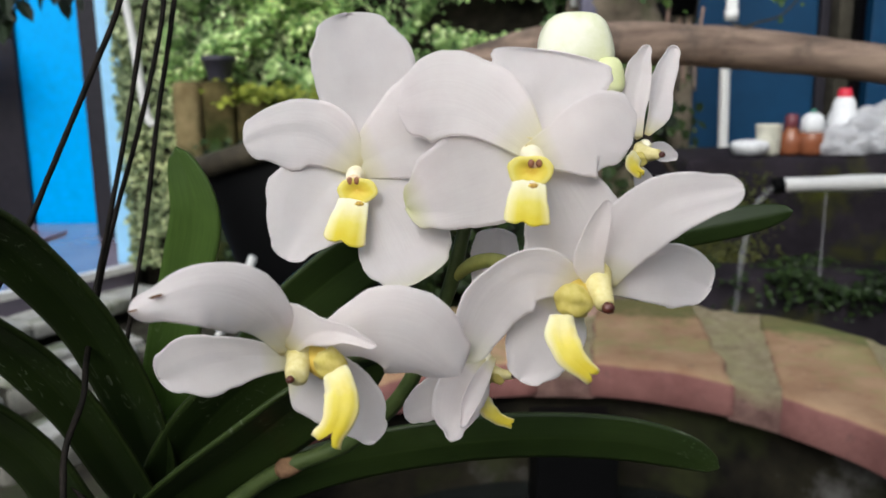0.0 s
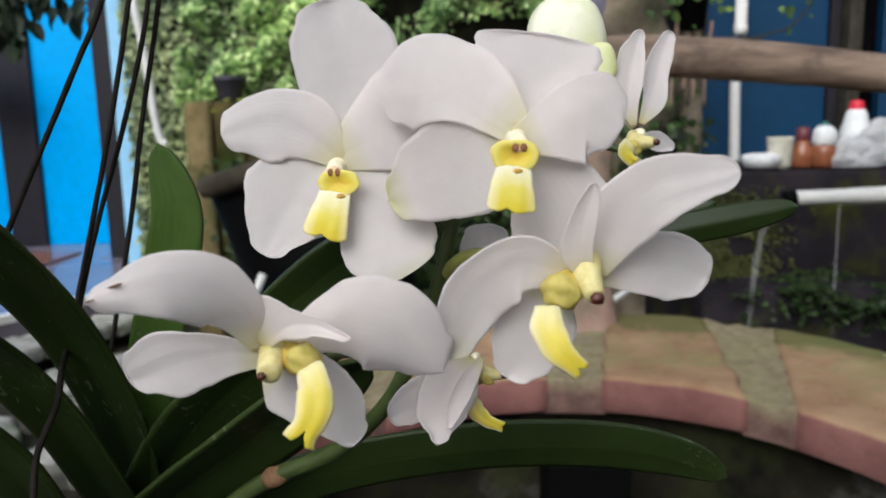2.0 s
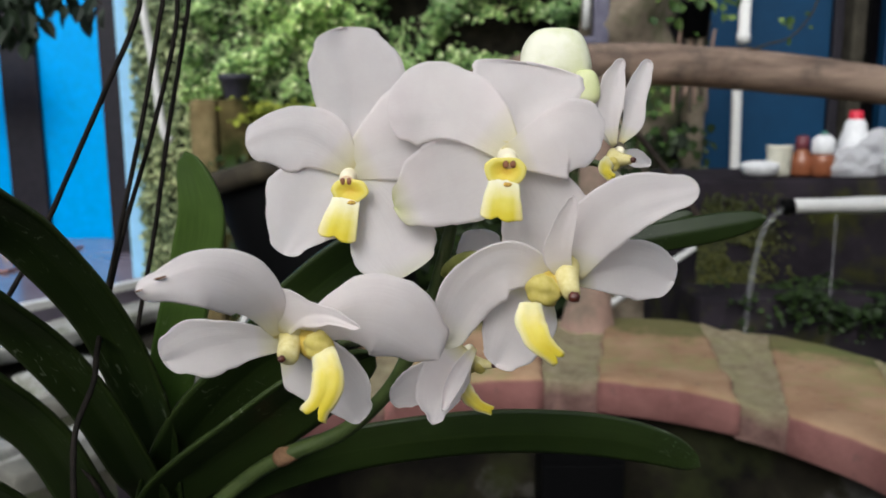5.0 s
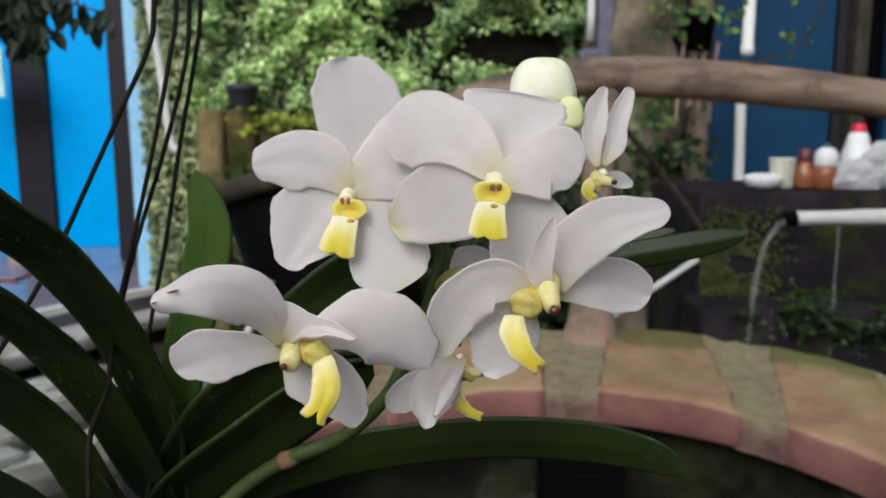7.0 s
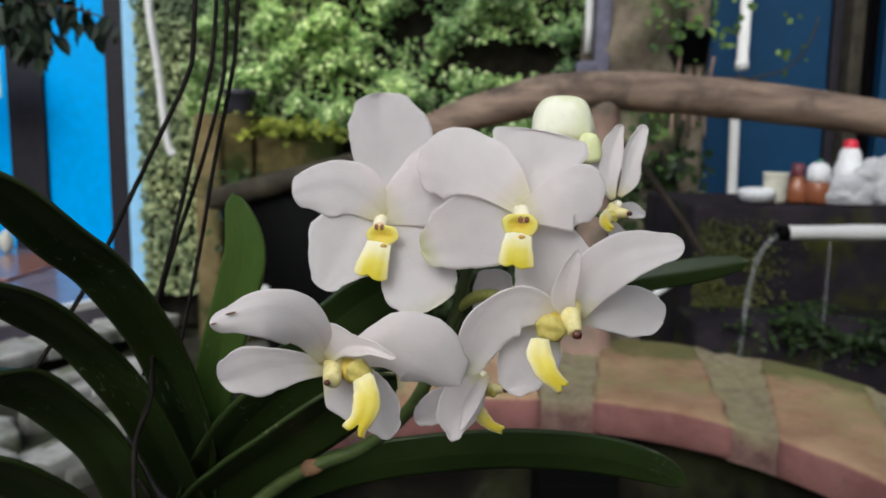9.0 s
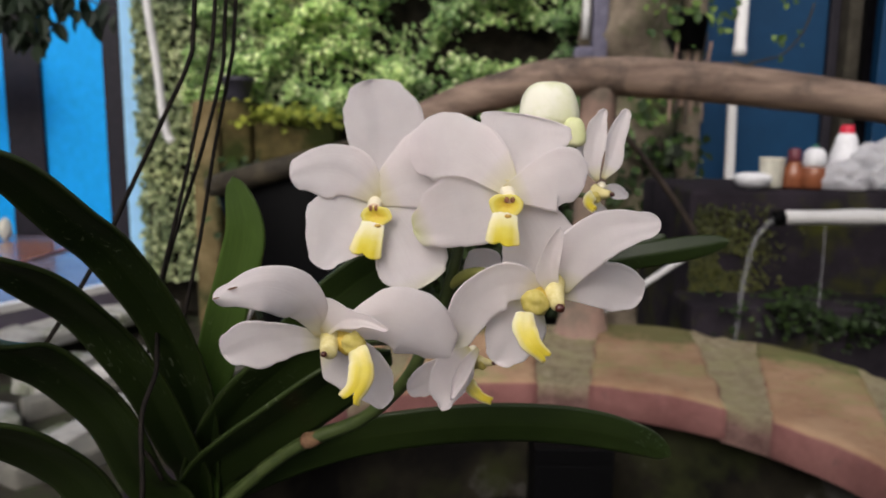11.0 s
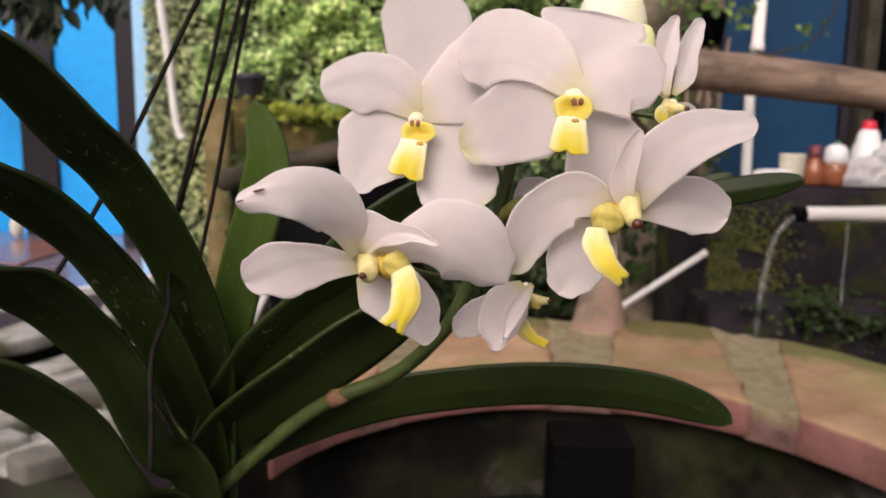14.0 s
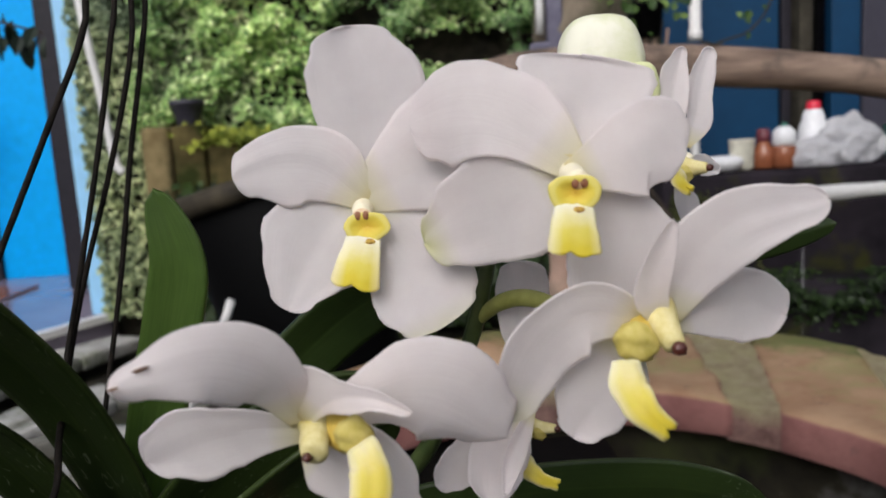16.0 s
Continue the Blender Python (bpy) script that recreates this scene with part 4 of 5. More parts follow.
reflection_red = surface("reflection_red", [(0.3, (0.25, 0.10, 0.07)), (0.7, (0.34, 0.15, 0.11))], 4, 0.2, 0.5, bump=0.05, depth=0.002)
white_trim = plain("white_trim", (0.78, 0.76, 0.74), 0.5, 0.4, 0.05)
amber_glass = plain("amber_glass", (0.25, 0.085, 0.04), 0.2, 0.5)
maroon_cap = plain("maroon_cap", (0.12, 0.025, 0.035), 0.4, 0.4)
red_cap = plain("red_cap", (0.62, 0.02, 0.05), 0.4, 0.4)
cup_cream = plain("cup_cream", (0.62, 0.60, 0.50), 0.5, 0.4)
bottle_white = plain("bottle_white", (0.72, 0.72, 0.74), 0.4, 0.4)
green_cap = plain("green_cap", (0.04, 0.16, 0.12), 0.4, 0.4)
stick_brown = surface("stick_brown", [(0.3, (0.035, 0.028, 0.024)), (0.7, (0.10, 0.075, 0.06))], 14, 0.8, 0.3, bump=0.6, depth=0.004)
# the pale end of the ivy's ramp stands for sunlit leaves
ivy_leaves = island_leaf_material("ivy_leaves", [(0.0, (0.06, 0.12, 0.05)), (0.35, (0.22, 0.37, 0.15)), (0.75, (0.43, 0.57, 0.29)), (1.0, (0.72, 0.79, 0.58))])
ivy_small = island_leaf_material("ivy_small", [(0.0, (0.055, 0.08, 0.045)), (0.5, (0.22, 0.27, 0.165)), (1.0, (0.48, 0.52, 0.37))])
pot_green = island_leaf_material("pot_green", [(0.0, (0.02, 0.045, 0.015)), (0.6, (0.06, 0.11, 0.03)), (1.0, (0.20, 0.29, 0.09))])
# near-black: the look of leaves against the light is put into the colour
backlit_leaves = island_leaf_material("backlit_leaves", [(0.0, (0.006, 0.014, 0.008)), (1.0, (0.018, 0.032, 0.014))], glow=0.05)
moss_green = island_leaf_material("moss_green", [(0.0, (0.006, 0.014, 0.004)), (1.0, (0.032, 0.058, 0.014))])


def brick_material():
    m, nt, b = material("coping_brick", 0.85, 0.25)
    n = noise_node(nt, 9, 6, 0.65)
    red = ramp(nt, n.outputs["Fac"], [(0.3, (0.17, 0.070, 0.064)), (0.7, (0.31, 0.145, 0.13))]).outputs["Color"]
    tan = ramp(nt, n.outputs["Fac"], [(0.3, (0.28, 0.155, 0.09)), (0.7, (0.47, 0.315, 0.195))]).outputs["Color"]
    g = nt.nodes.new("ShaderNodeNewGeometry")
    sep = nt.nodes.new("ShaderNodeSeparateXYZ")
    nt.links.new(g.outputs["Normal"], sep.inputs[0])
    f = ramp(nt, sep.outputs["Z"], [(0.45, (0, 0, 0)), (0.75, (1, 1, 1))])      # tan on the upper face, red on the sides
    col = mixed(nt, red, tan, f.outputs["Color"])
    n2 = noise_node(nt, 5, 5, 0.7)
    f2 = ramp(nt, n2.outputs["Fac"], [(0.50, (0, 0, 0)), (0.66, (0.8, 0.8, 0.8))])
    f3 = mixed(nt, (0.0, 0.0, 0.0), f2.outputs["Color"], f.outputs["Color"])
    col = mixed(nt, col, (0.27, 0.28, 0.11), f3)
    # moss creeps in from the outer edge
    off = nt.nodes.new("ShaderNodeVectorMath")
    off.operation = "SUBTRACT"
    off.inputs[1].default_value = (0.17, 0.80, 0.703)
    nt.links.new(g.outputs["Position"], off.inputs[0])
    far = nt.nodes.new("ShaderNodeVectorMath")
    far.operation = "LENGTH"
    nt.links.new(off.outputs[0], far.inputs[0])
    n5 = noise_node(nt, 14, 5, 0.7)
    reach = nt.nodes.new("ShaderNodeMath")
    reach.operation = "MULTIPLY_ADD"
    nt.links.new(n5.outputs["Fac"], reach.inputs[0])
    reach.inputs[1].default_value = 0.34
    nt.links.new(far.outputs["Value"], reach.inputs[2])
    f5 = ramp(nt, reach.outputs[0], [(0.92, (0, 0, 0)), (1.0, (0.75, 0.75, 0.75))])
    col = mixed(nt, col, (0.10, 0.125, 0.035), f5.outputs["Color"])
    n4 = noise_node(nt, 28, 4, 0.7)
    f4 = ramp(nt, n4.outputs["Fac"], [(0.60, (0, 0, 0)), (0.70, (0.6, 0.6, 0.6))])
    col = mixed(nt, col, (0.12, 0.08, 0.07), f4.outputs["Color"])
    oi = nt.nodes.new("ShaderNodeObjectInfo")
    pr = ramp(nt, oi.outputs["Random"], [(0.0, (0.85, 0.85, 0.85)), (1.0, (1.12, 1.1, 1.1))])
    col = mixed(nt, col, pr.outputs["Color"], 1.0, "MULTIPLY")
    nt.links.new(col, b.inputs["Base Color"])
    n3 = noise_node(nt, 120, 6, 0.7)
    bumped(nt, b, n3.outputs["Fac"], 0.6, 0.005)
    return m


coping_brick = brick_material()

def mortar_material():
    m, nt, b = material("joint_mortar", 0.95, 0.1)
    n = noise_node(nt, 30, 6, 0.7)
    top = ramp(nt, n.outputs["Fac"], [(0.3, (0.24, 0.19, 0.12)), (0.5, (0.37, 0.31, 0.20)), (0.7, (0.50, 0.42, 0.29))]).outputs["Color"]
    side = ramp(nt, n.outputs["Fac"], [(0.35, (0.15, 0.085, 0.075)), (0.65, (0.28, 0.17, 0.145))]).outputs["Color"]
    n2 = noise_node(nt, 11, 4, 0.7)
    f2 = ramp(nt, n2.outputs["Fac"], [(0.45, (0, 0, 0)), (0.62, (0.6, 0.6, 0.6))])
    top = mixed(nt, top, (0.42, 0.385, 0.21), f2.outputs["Color"])
    g = nt.nodes.new("ShaderNodeNewGeometry")
    sep = nt.nodes.new("ShaderNodeSeparateXYZ")
    nt.links.new(g.outputs["Normal"], sep.inputs[0])
    f = ramp(nt, sep.outputs["Z"], [(0.40, (0, 0, 0)), (0.75, (1, 1, 1))])      # tan on the upper face, pinkish brown on the sides
    nt.links.new(mixed(nt, side, top, f.outputs["Color"]), b.inputs["Base Color"])
    n3 = noise_node(nt, 130, 6, 0.7)
    bumped(nt, b, n3.outputs["Fac"], 1.0, 0.012)
    return m


joint_mortar = mortar_material()

water_mat, wt, wb = material("pond_water", 0.04, 0.5)
wb.inputs["Base Color"].default_value = (0.010, 0.012, 0.012, 1)
wave = noise_node(wt, 26, 3, 0.5)
bumped(wt, wb, wave.outputs["Fac"], 0.12, 0.01)

stream_mat, st_, sb = material("stream_water", 0.08, 0.5)
sb.inputs["Base Color"].default_value = (0.95, 0.97, 1.0, 1)
sb.inputs["Alpha"].default_value = 0.14
sb.inputs["Transmission Weight"].default_value = 0.5
sb.inputs["IOR"].default_value = 1.33

bag_mat, bt, bb = material("clear_plastic_bag", 0.22, 0.6)
bb.inputs["Base Color"].default_value = (0.80, 0.80, 0.83, 1)
bb.inputs["Transmission Weight"].default_value = 0.45
bb.inputs["IOR"].default_value = 1.25
bn = noise_node(bt, 38, 4, 0.7)
bumped(bt, bb, bn.outputs["Fac"], 0.9, 0.02)

# ---- ground and walls ----
bm = bmesh.new()
bmesh.ops.create_grid(bm, x_segments=60, y_segments=60, size=40)
for w in bm.verts:
    w.co.z = 0.02 * noise.noise(w.co * 0.8)
part("ground", bm, soil_dark, None, "dark damp soil with moss", kind="structure", category="ground")


def wall(name, lo, hi, mat, label):
    bm = bmesh.new()
    box(bm, lo, hi, 0.01)
    return part(name, bm, mat, None, label, smooth=False, kind="structure", category="wall")


def rough_wall(name, x0, x1, z0, z1, y, thick, mat, label, bulge=0.06, cell=0.06):
    """A thick, uneven stone wall; its face lies near y."""
    bm = bmesh.new()
    nx, nz = int((x1 - x0) / cell), int((z1 - z0) / cell)
    rows = []
    for i in range(nz + 1):
        row = []
        for j in range(nx + 1):
            x, z = x0 + (x1 - x0) * j / nx, z0 + (z1 - z0) * i / nz
            d = bulge * (noise.noise(Vector((x * 2.2, y, z * 2.2))) + 0.6 * noise.noise(Vector((x * 7, y, z * 7))))
            row.append(bm.verts.new((x, y + d, z)))
        rows.append(row)
    for r0, r1 in zip(rows, rows[1:]):
        for j in range(nx):
            bm.faces.new((r0[j], r0[j + 1], r1[j + 1], r1[j]))
    edge = bmesh.ops.extrude_face_region(bm, geom=list(bm.faces))
    back = [g for g in edge["geom"] if isinstance(g, bmesh.types.BMVert)]
    for w in back:
        w.co.y = y + thick
    bmesh.ops.recalc_face_normals(bm, faces=bm.faces)
    return part(name, bm, mat, None, label, kind="structure", category="wall")


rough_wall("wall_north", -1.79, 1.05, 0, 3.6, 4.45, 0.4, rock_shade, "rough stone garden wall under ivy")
wall("wall_behind", (-5, -4.2, 0), (6, -4.0, 2.2), render_grey, "plain grey garden wall")
wall("wall_east", (4.0, -4.0, 0), (4.2, 6.5, 2.4), render_grey, "plain grey garden wall")
wall("wall_west", (-5.6, -4.0, 0), (-5.4, 6.3, 2.4), render_grey, "plain grey garden wall")


def leaf_cloud(name, spots, size, mat, label, seed, category="plant", lean=0.6, kind="stuff", fold=0.25, slim=1.0):
    """Many small pointed leaves, each a folded six-sided blade, at the given spots (place, normal)."""
    rnd = random.Random(seed)
    verts, faces = [], []
    for q, nrm in spots:
        s = size * rnd.uniform(0.6, 1.35)
        n = (Vector(nrm) + Vector((rnd.uniform(-lean, lean), rnd.uniform(-lean, lean), rnd.uniform(-lean, lean)))).normalized()
        down = Vector((rnd.uniform(-0.8, 0.8), rnd.uniform(-0.3, 0.3), -1))
        t = (down - n * down.dot(n)).normalized()
        a = t.cross(n)
        k = len(verts)
        for x, y, h in ((0, 0, 0), (0.42, 0.35, fold), (0.34, 0.7, fold * 0.7), (0, 1.0, -0.05), (-0.34, 0.7, fold * 0.7), (-0.42, 0.35, fold), (0, 0.45, 0)):
            verts.append(Vector(q) + a * x * s * slim + t * y * s + n * h * s * 0.5)
        faces += [(k, k + 1, k + 6), (k + 1, k + 2, k + 6), (k + 2, k + 3, k + 6), (k + 3, k + 4, k + 6), (k + 4, k + 5, k + 6), (k + 5, k, k + 6)]
    me = bpy.data.meshes.new(name)
    me.from_pydata([tuple(w) for w in verts], [], faces)
    me.materials.append(mat)
    ob = new(name, me)
    return tagged(ob, label, category, "", kind)


rnd = random.Random(7)


def hollow(x, z):
    """How bare the wall is: 1 in its hollows, dark by the wall's colour."""
    d = 0.0
    for hx, hz, rx, rz in ((0.30, 1.62, 0.42, 0.13), (-0.22, 1.80, 0.16, 0.10), (0.55, 1.45, 0.25, 0.12), (0.06, 2.05, 0.35, 0.10)):
        d = max(d, 1.25 - math.hypot((x - hx) / rx, (z - hz) / rz))
    return d


spots = []
while len(spots) < 36000:
    x, z = rnd.uniform(-1.45, 1.0), rnd.uniform(0.85, 3.2)
    if x < -0.5 and z < 1.2 or hollow(x, z) > rnd.uniform(0.2, 0.6):
        continue
    clump = noise.noise(Vector((x * 6.5, 2.0, z * 6.5))) + 0.5 * noise.noise(Vector((x * 2.6, 4.0, z * 2.6)))
    if clump < -0.10 and rnd.random() < 0.82:
        continue
    y = 4.40 - 0.24 * max(0, clump + 0.15) - 0.08 * rnd.random()
    spots.append(((x, y, z), (0, -1, 0.5 + 0.6 * clump)))
leaf_cloud("ivy", spots, 0.030, ivy_leaves, "dense bright green ivy on the stone wall", 11, "ivy", lean=0.9)
spots = []
while len(spots) < 12000:
    x, z = -1.79 + 0.95 * rnd.random() ** 1.3, rnd.uniform(0.25, 3.3)
    if rnd.random() < 0.25 and z < 1.0:
        continue
    spots.append(((x, 4.40 - 0.06 * rnd.random(), z), (0, -1, 0.3)))
leaf_cloud("creeper", spots, 0.030, ivy_small, "small-leaved grey-green creeper on the wall", 12, "creeper")

# ---- the round brick basin ----
CX, CY, R0, R1, TOP = 0.17, 0.80, 0.49, 0.86, 0.703
FRONT = ((0.160, 0.811), 0.457)      # centre and radius of the inner and of the outer edge of the coping
BACK = ((0.291, 1.132), 0.573)
# degrees round those centres at which each brick begins and ends: inner edge, then outer edge
WEDGES = ((160, 135, 156, 137), (126, 89.7, 127, 99.1), (78.3, 48.7, 84, 62.9), (39.3, 9, 49.4, 27), (0, -30, 17, -8))
basin = base("brick_basin", (CX, CY, 0), "round garden basin with a wide mossy brick coping", "pond basin")


def ring(bm, r0, r1, z0, z1, n=96, wob=0.0):
    loops = []
    for r, z in ((r0, z0), (r1, z0), (r1, z1), (r0, z1)):
        row = []
        for k in range(n):
            w = 2 * math.pi * k / n
            q = Vector((CX + r * math.cos(w), CY + r * math.sin(w), z))
            q.z += wob * noise.noise(q * 14) if z == z1 else 0
            row.append(bm.verts.new(q))
        loops.append(row)
    for a in range(4):
        p, q = loops[a], loops[(a + 1) % 4]
        for k in range(n):
            bm.faces.new((p[k], p[(k + 1) % n], q[(k + 1) % n], q[k]))


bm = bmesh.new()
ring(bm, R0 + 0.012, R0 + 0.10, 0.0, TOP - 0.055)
part("basin_wall", bm, cement_dark, basin, "dark cement wall of the basin with painted smudges of light")
bm = bmesh.new()
for r0, r1, k0, k1 in ((R0 + 0.10, R1 - 0.03, -16, 152),):
    rows = []
    for k in range(43):
        w = radians(k0 + (k1 - k0) * k / 42)
        rows.append([bm.verts.new((CX + r * math.cos(w), CY + r * math.sin(w), z)) for r, z in ((r0, 0), (r1, 0), (r1, TOP - 0.055), (r0, TOP - 0.055))])
    for p, q in zip(rows, rows[1:]):
        for k in range(4):
            bm.faces.new((p[k], q[k], q[(k + 1) % 4], p[(k + 1) % 4]))
    bm.faces.new(rows[0])
    bm.faces.new(rows[-1][::-1])
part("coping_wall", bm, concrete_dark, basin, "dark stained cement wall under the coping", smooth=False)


def on_coping(f, b, v):
    """A place on the coping: f degrees on the inner edge, b on the outer one, v of the way between them."""
    p, q = (Vector((c[0] + r * math.cos(radians(w)), c[1] + r * math.sin(radians(w)), 0)) for (c, r), w in ((FRONT, f), (BACK, b)))
    return p.lerp(q, v)


bm = bmesh.new()
for one, two in zip(WEDGES, WEDGES[1:]):
    nr, na = 22, 14
    f0, f1, b0, b1 = one[1] + 0.8, two[0] - 0.8, one[3] + 0.8, two[2] - 0.8
    grid = [[None] * (na + 1) for _ in range(nr + 1)]
    for i in range(nr + 1):
        for j in range(na + 1):
            q = on_coping(f0 + (f1 - f0) * j / na, b0 + (b1 - b0) * j / na, 0.01 + 0.98 * i / nr)
            q.z = TOP - 0.002 + 0.010 * noise.noise(q * 30) + 0.006 * noise.noise(q * 9)
            grid[i][j] = bm.verts.new(q)
    for i in range(nr):
        for j in range(na):
            bm.faces.new((grid[i][j], grid[i + 1][j], grid[i + 1][j + 1], grid[i][j + 1]))
    low = [bm.verts.new((g.co.x, g.co.y, TOP - 0.060)) for g in grid[0]]
    for j in range(na):
        bm.faces.new((low[j], grid[0][j], grid[0][j + 1], low[j + 1]))
bmesh.ops.recalc_face_normals(bm, faces=bm.faces)
part("mortar_joints", bm, joint_mortar, basin, "wide crumbly grey-green mortar between the bricks")
bm = bmesh.new()
bmesh.ops.create_circle(bm, cap_ends=True, segments=64, radius=R0 + 0.02)
bmesh.ops.translate(bm, vec=(CX, CY, 0.47), verts=bm.verts)
part("pond_water", bm, water_mat, None, "still dark pond water", kind="structure", category="water")


def brick_mesh(seed, wedge):
    """One stone of the coping, between its four corners, with rounded, worn edges."""
    bm = bmesh.new()
    na, nr = 12, 14
    lay = []
    for z, inset in ((-0.060, 0.004), (-0.052, 0.0), (-0.010, 0.0), (-0.003, 0.004), (0.0, 0.012)):
        rows = []
        for i in range(nr + 1):
            row = []
            for j in range(na + 1):
                edge = 0.03 * noise.noise(Vector((i * 0.45, seed * 7 + (3 if j * 2 > na else 0), 0))) * (2 * j / na - 1)
                u = inset / 0.24 + (1 - 2 * inset / 0.24) * j / na + edge
                v = inset / 0.4 + (1 - 2 * inset / 0.4) * i / nr
                q = on_coping(wedge[0] + (wedge[1] - wedge[0]) * u, wedge[2] + (wedge[3] - wedge[2]) * u, v) - Vector((CX, CY, 0))
                d = noise.noise(Vector((q.x * 16, q.y * 16, seed * 5 + z * 10)))
                q *= 1 + 0.006 * d
                q.z = z + (0.005 * d + 0.004 if z > -0.012 else 0)
                row.append(bm.verts.new(q) if z == 0.0 or i in (0, nr) or j in (0, na) else None)
            rows.append(row)
        lay.append(rows)
    top = lay[-1]
    for i in range(nr):
        for j in range(na):
            bm.faces.new((top[i][j], top[i + 1][j], top[i + 1][j + 1], top[i][j + 1]))
    rim = [(0, j) for j in range(na)] + [(i, na) for i in range(nr)] + [(nr, j) for j in range(na, 0, -1)] + [(i, 0) for i in range(nr, 0, -1)]
    for a, b in zip(lay, lay[1:]):
        for k, (i, j) in enumerate(rim):
            u, v = rim[(k + 1) % len(rim)]
            bm.faces.new((a[i][j], a[u][v], b[u][v], b[i][j]))
    bmesh.ops.recalc_face_normals(bm, faces=bm.faces)
    me = bpy.data.meshes.new("brick")
    bm.to_mesh(me)
    bm.free()
    for p in me.polygons:
        p.use_smooth = True
    me.materials.append(coping_brick)
    return me


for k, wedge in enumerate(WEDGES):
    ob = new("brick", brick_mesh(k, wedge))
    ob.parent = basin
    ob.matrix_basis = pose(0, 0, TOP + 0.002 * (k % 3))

bm = bmesh.new()
box(bm, (0.145, 1.13, 0.30), (0.275, 1.235, 0.612), 0.002)
pump = part("pond_pump", bm, black_plastic, None, "black plastic pump box standing in the basin", category="pump", smooth=False)
bm = bmesh.new()
box(bm, (0.145, 1.13, 0.6125), (0.275, 1.235, 0.640), 0.002)
part("lid", bm, black_plastic, pump, "black lid", smooth=False)
bm = bmesh.new()
box(bm, (0.50, 0.55, 0.44), (0.80, 1.12, 0.535), 0.012, -25)
part("pond_slab", bm, concrete_pale, None, "grey cement slab in the basin", category="slab")

# ---- log frame over the basin ----
logs = base("log_frame", (0.31, 1.64, 0.70), "bent brown log on a post beside the basin", "log")
path = spline([(-0.14, 1.65, 1.145), (-0.05, 1.64, 1.185), (0.06, 1.63, 1.222), (0.20, 1.62, 1.257), (0.35, 1.62, 1.266), (0.55, 1.62, 1.256), (0.78, 1.62, 1.233), (1.05, 1.62, 1.195), (1.5, 1.62, 1.13)], 64)
bm = bmesh.new()
tube(bm, path, [0.024 + 0.017 * min(1, i / 18) for i in range(65)], 18, 0.16, 9)
part("log", bm, wood_log, logs, "smooth brown bent log")
bm = bmesh.new()
tube(bm, spline([(0.303, 1.64, 0.69), (0.303, 1.64, 0.76), (0.306, 1.64, 0.90), (0.312, 1.64, 1.08), (0.316, 1.63, 1.25)], 32), [0.062 - 0.028 * min(1, i / 14) + 0.006 * max(0, i - 24) / 8 for i in range(33)], 18, 0.14, 14)
part("post", bm, post_pink, logs, "pinkish brown cement-coated post")
bm = bmesh.new()
tube(bm, spline([(0.36, 1.80, 1.23), (0.41, 1.86, 1.165), (0.50, 1.90, 1.07), (0.60, 1.93, 0.95), (0.66, 1.95, 0.86)], 20), 0.008, 8, 0.2, 30)
part("brace", bm, stick_brown, logs, "thin dark stick leaning on the log")

bm = bmesh.new()
tube(bm, [(0.62 - 0.12 * i, 1.92, 0.834 - 0.0853 * i) for i in range(10)], 0.0085, 10)
part("pvc_stick", bm, white_pvc, None, "thin white plastic pipe leaning behind the basin", category="pipe")

# ---- tank wall with spout ----
bm = bmesh.new()
box(bm, (0.70, 2.18, 0), (3.2, 2.75, 0.985), 0.015)
for e in range(3):
    bmesh.ops.subdivide_edges(bm, edges=[x for x in bm.edges if x.calc_length() > 0.12], cuts=1, use_grid_fill=True)
for w in bm.verts:
    w.co += Vector((0, 1, 0.4)) * 0.010 * noise.noise(w.co * 6)
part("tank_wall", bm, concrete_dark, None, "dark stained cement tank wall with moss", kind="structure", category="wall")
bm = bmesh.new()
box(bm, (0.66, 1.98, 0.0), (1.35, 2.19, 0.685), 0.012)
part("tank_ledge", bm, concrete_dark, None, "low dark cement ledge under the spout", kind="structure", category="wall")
spout = base("water_spout", (0.9, 2.0, 0.93), "white plastic pipe that spills water", "pipe")
bm = bmesh.new()
tube(bm, [(0.888 + 0.06 * i, 2.0, 0.928 + 0.0008 * i) for i in range(30)], [0.019 if i not in (3, 4) else 0.0215 for i in range(30)], 16)
part("pipe", bm, white_pvc, spout, "white plastic pipe")
bm = bmesh.new()
tube(bm, [(0.868, 2.0, 0.924), (0.878, 2.0, 0.926), (0.895, 2.0, 0.928)], [0.019, 0.0215, 0.0215], 16)
part("pipe_end", bm, black_plastic, spout, "dark pipe mouth")
bm = bmesh.new()
tube(bm, spline([(0.872, 2.0, 0.922), (0.845, 1.99, 0.905), (0.815, 1.985, 0.86), (0.795, 1.98, 0.77), (0.782, 1.975, 0.66), (0.775, 1.97, 0.56)], 40), [0.0075 + 0.0015 * math.sin(i * 0.8) * (i / 40) for i in range(41)], 10, 0.25, 40)
part("water_stream", bm, stream_mat, None, "thin clear stream of falling water", category="water", kind="structure")
bm = bmesh.new()
tube(bm, [(1.0, 1.98, 0.91 - 0.03 * i) for i in range(13)], [0.0035] * 13, 8, 0.4, 50)
part("water_drip", bm, stream_mat, None, "thread of dripping water", category="water", kind="structure")
spots = []
while len(spots) < 2600:
    x, y = rnd.uniform(0.72, 1.45), rnd.uniform(1.93, 2.16)
    h = 0.69 + 0.04 * noise.noise(Vector((x * 9, y * 9, 1)))
    if x < 0.86 and rnd.random() < 0.8:
        continue
    spots.append(((x, y, min(h, 0.72) - 0.09 * (rnd.random() ** 2)), (0, -0.6, 1)))
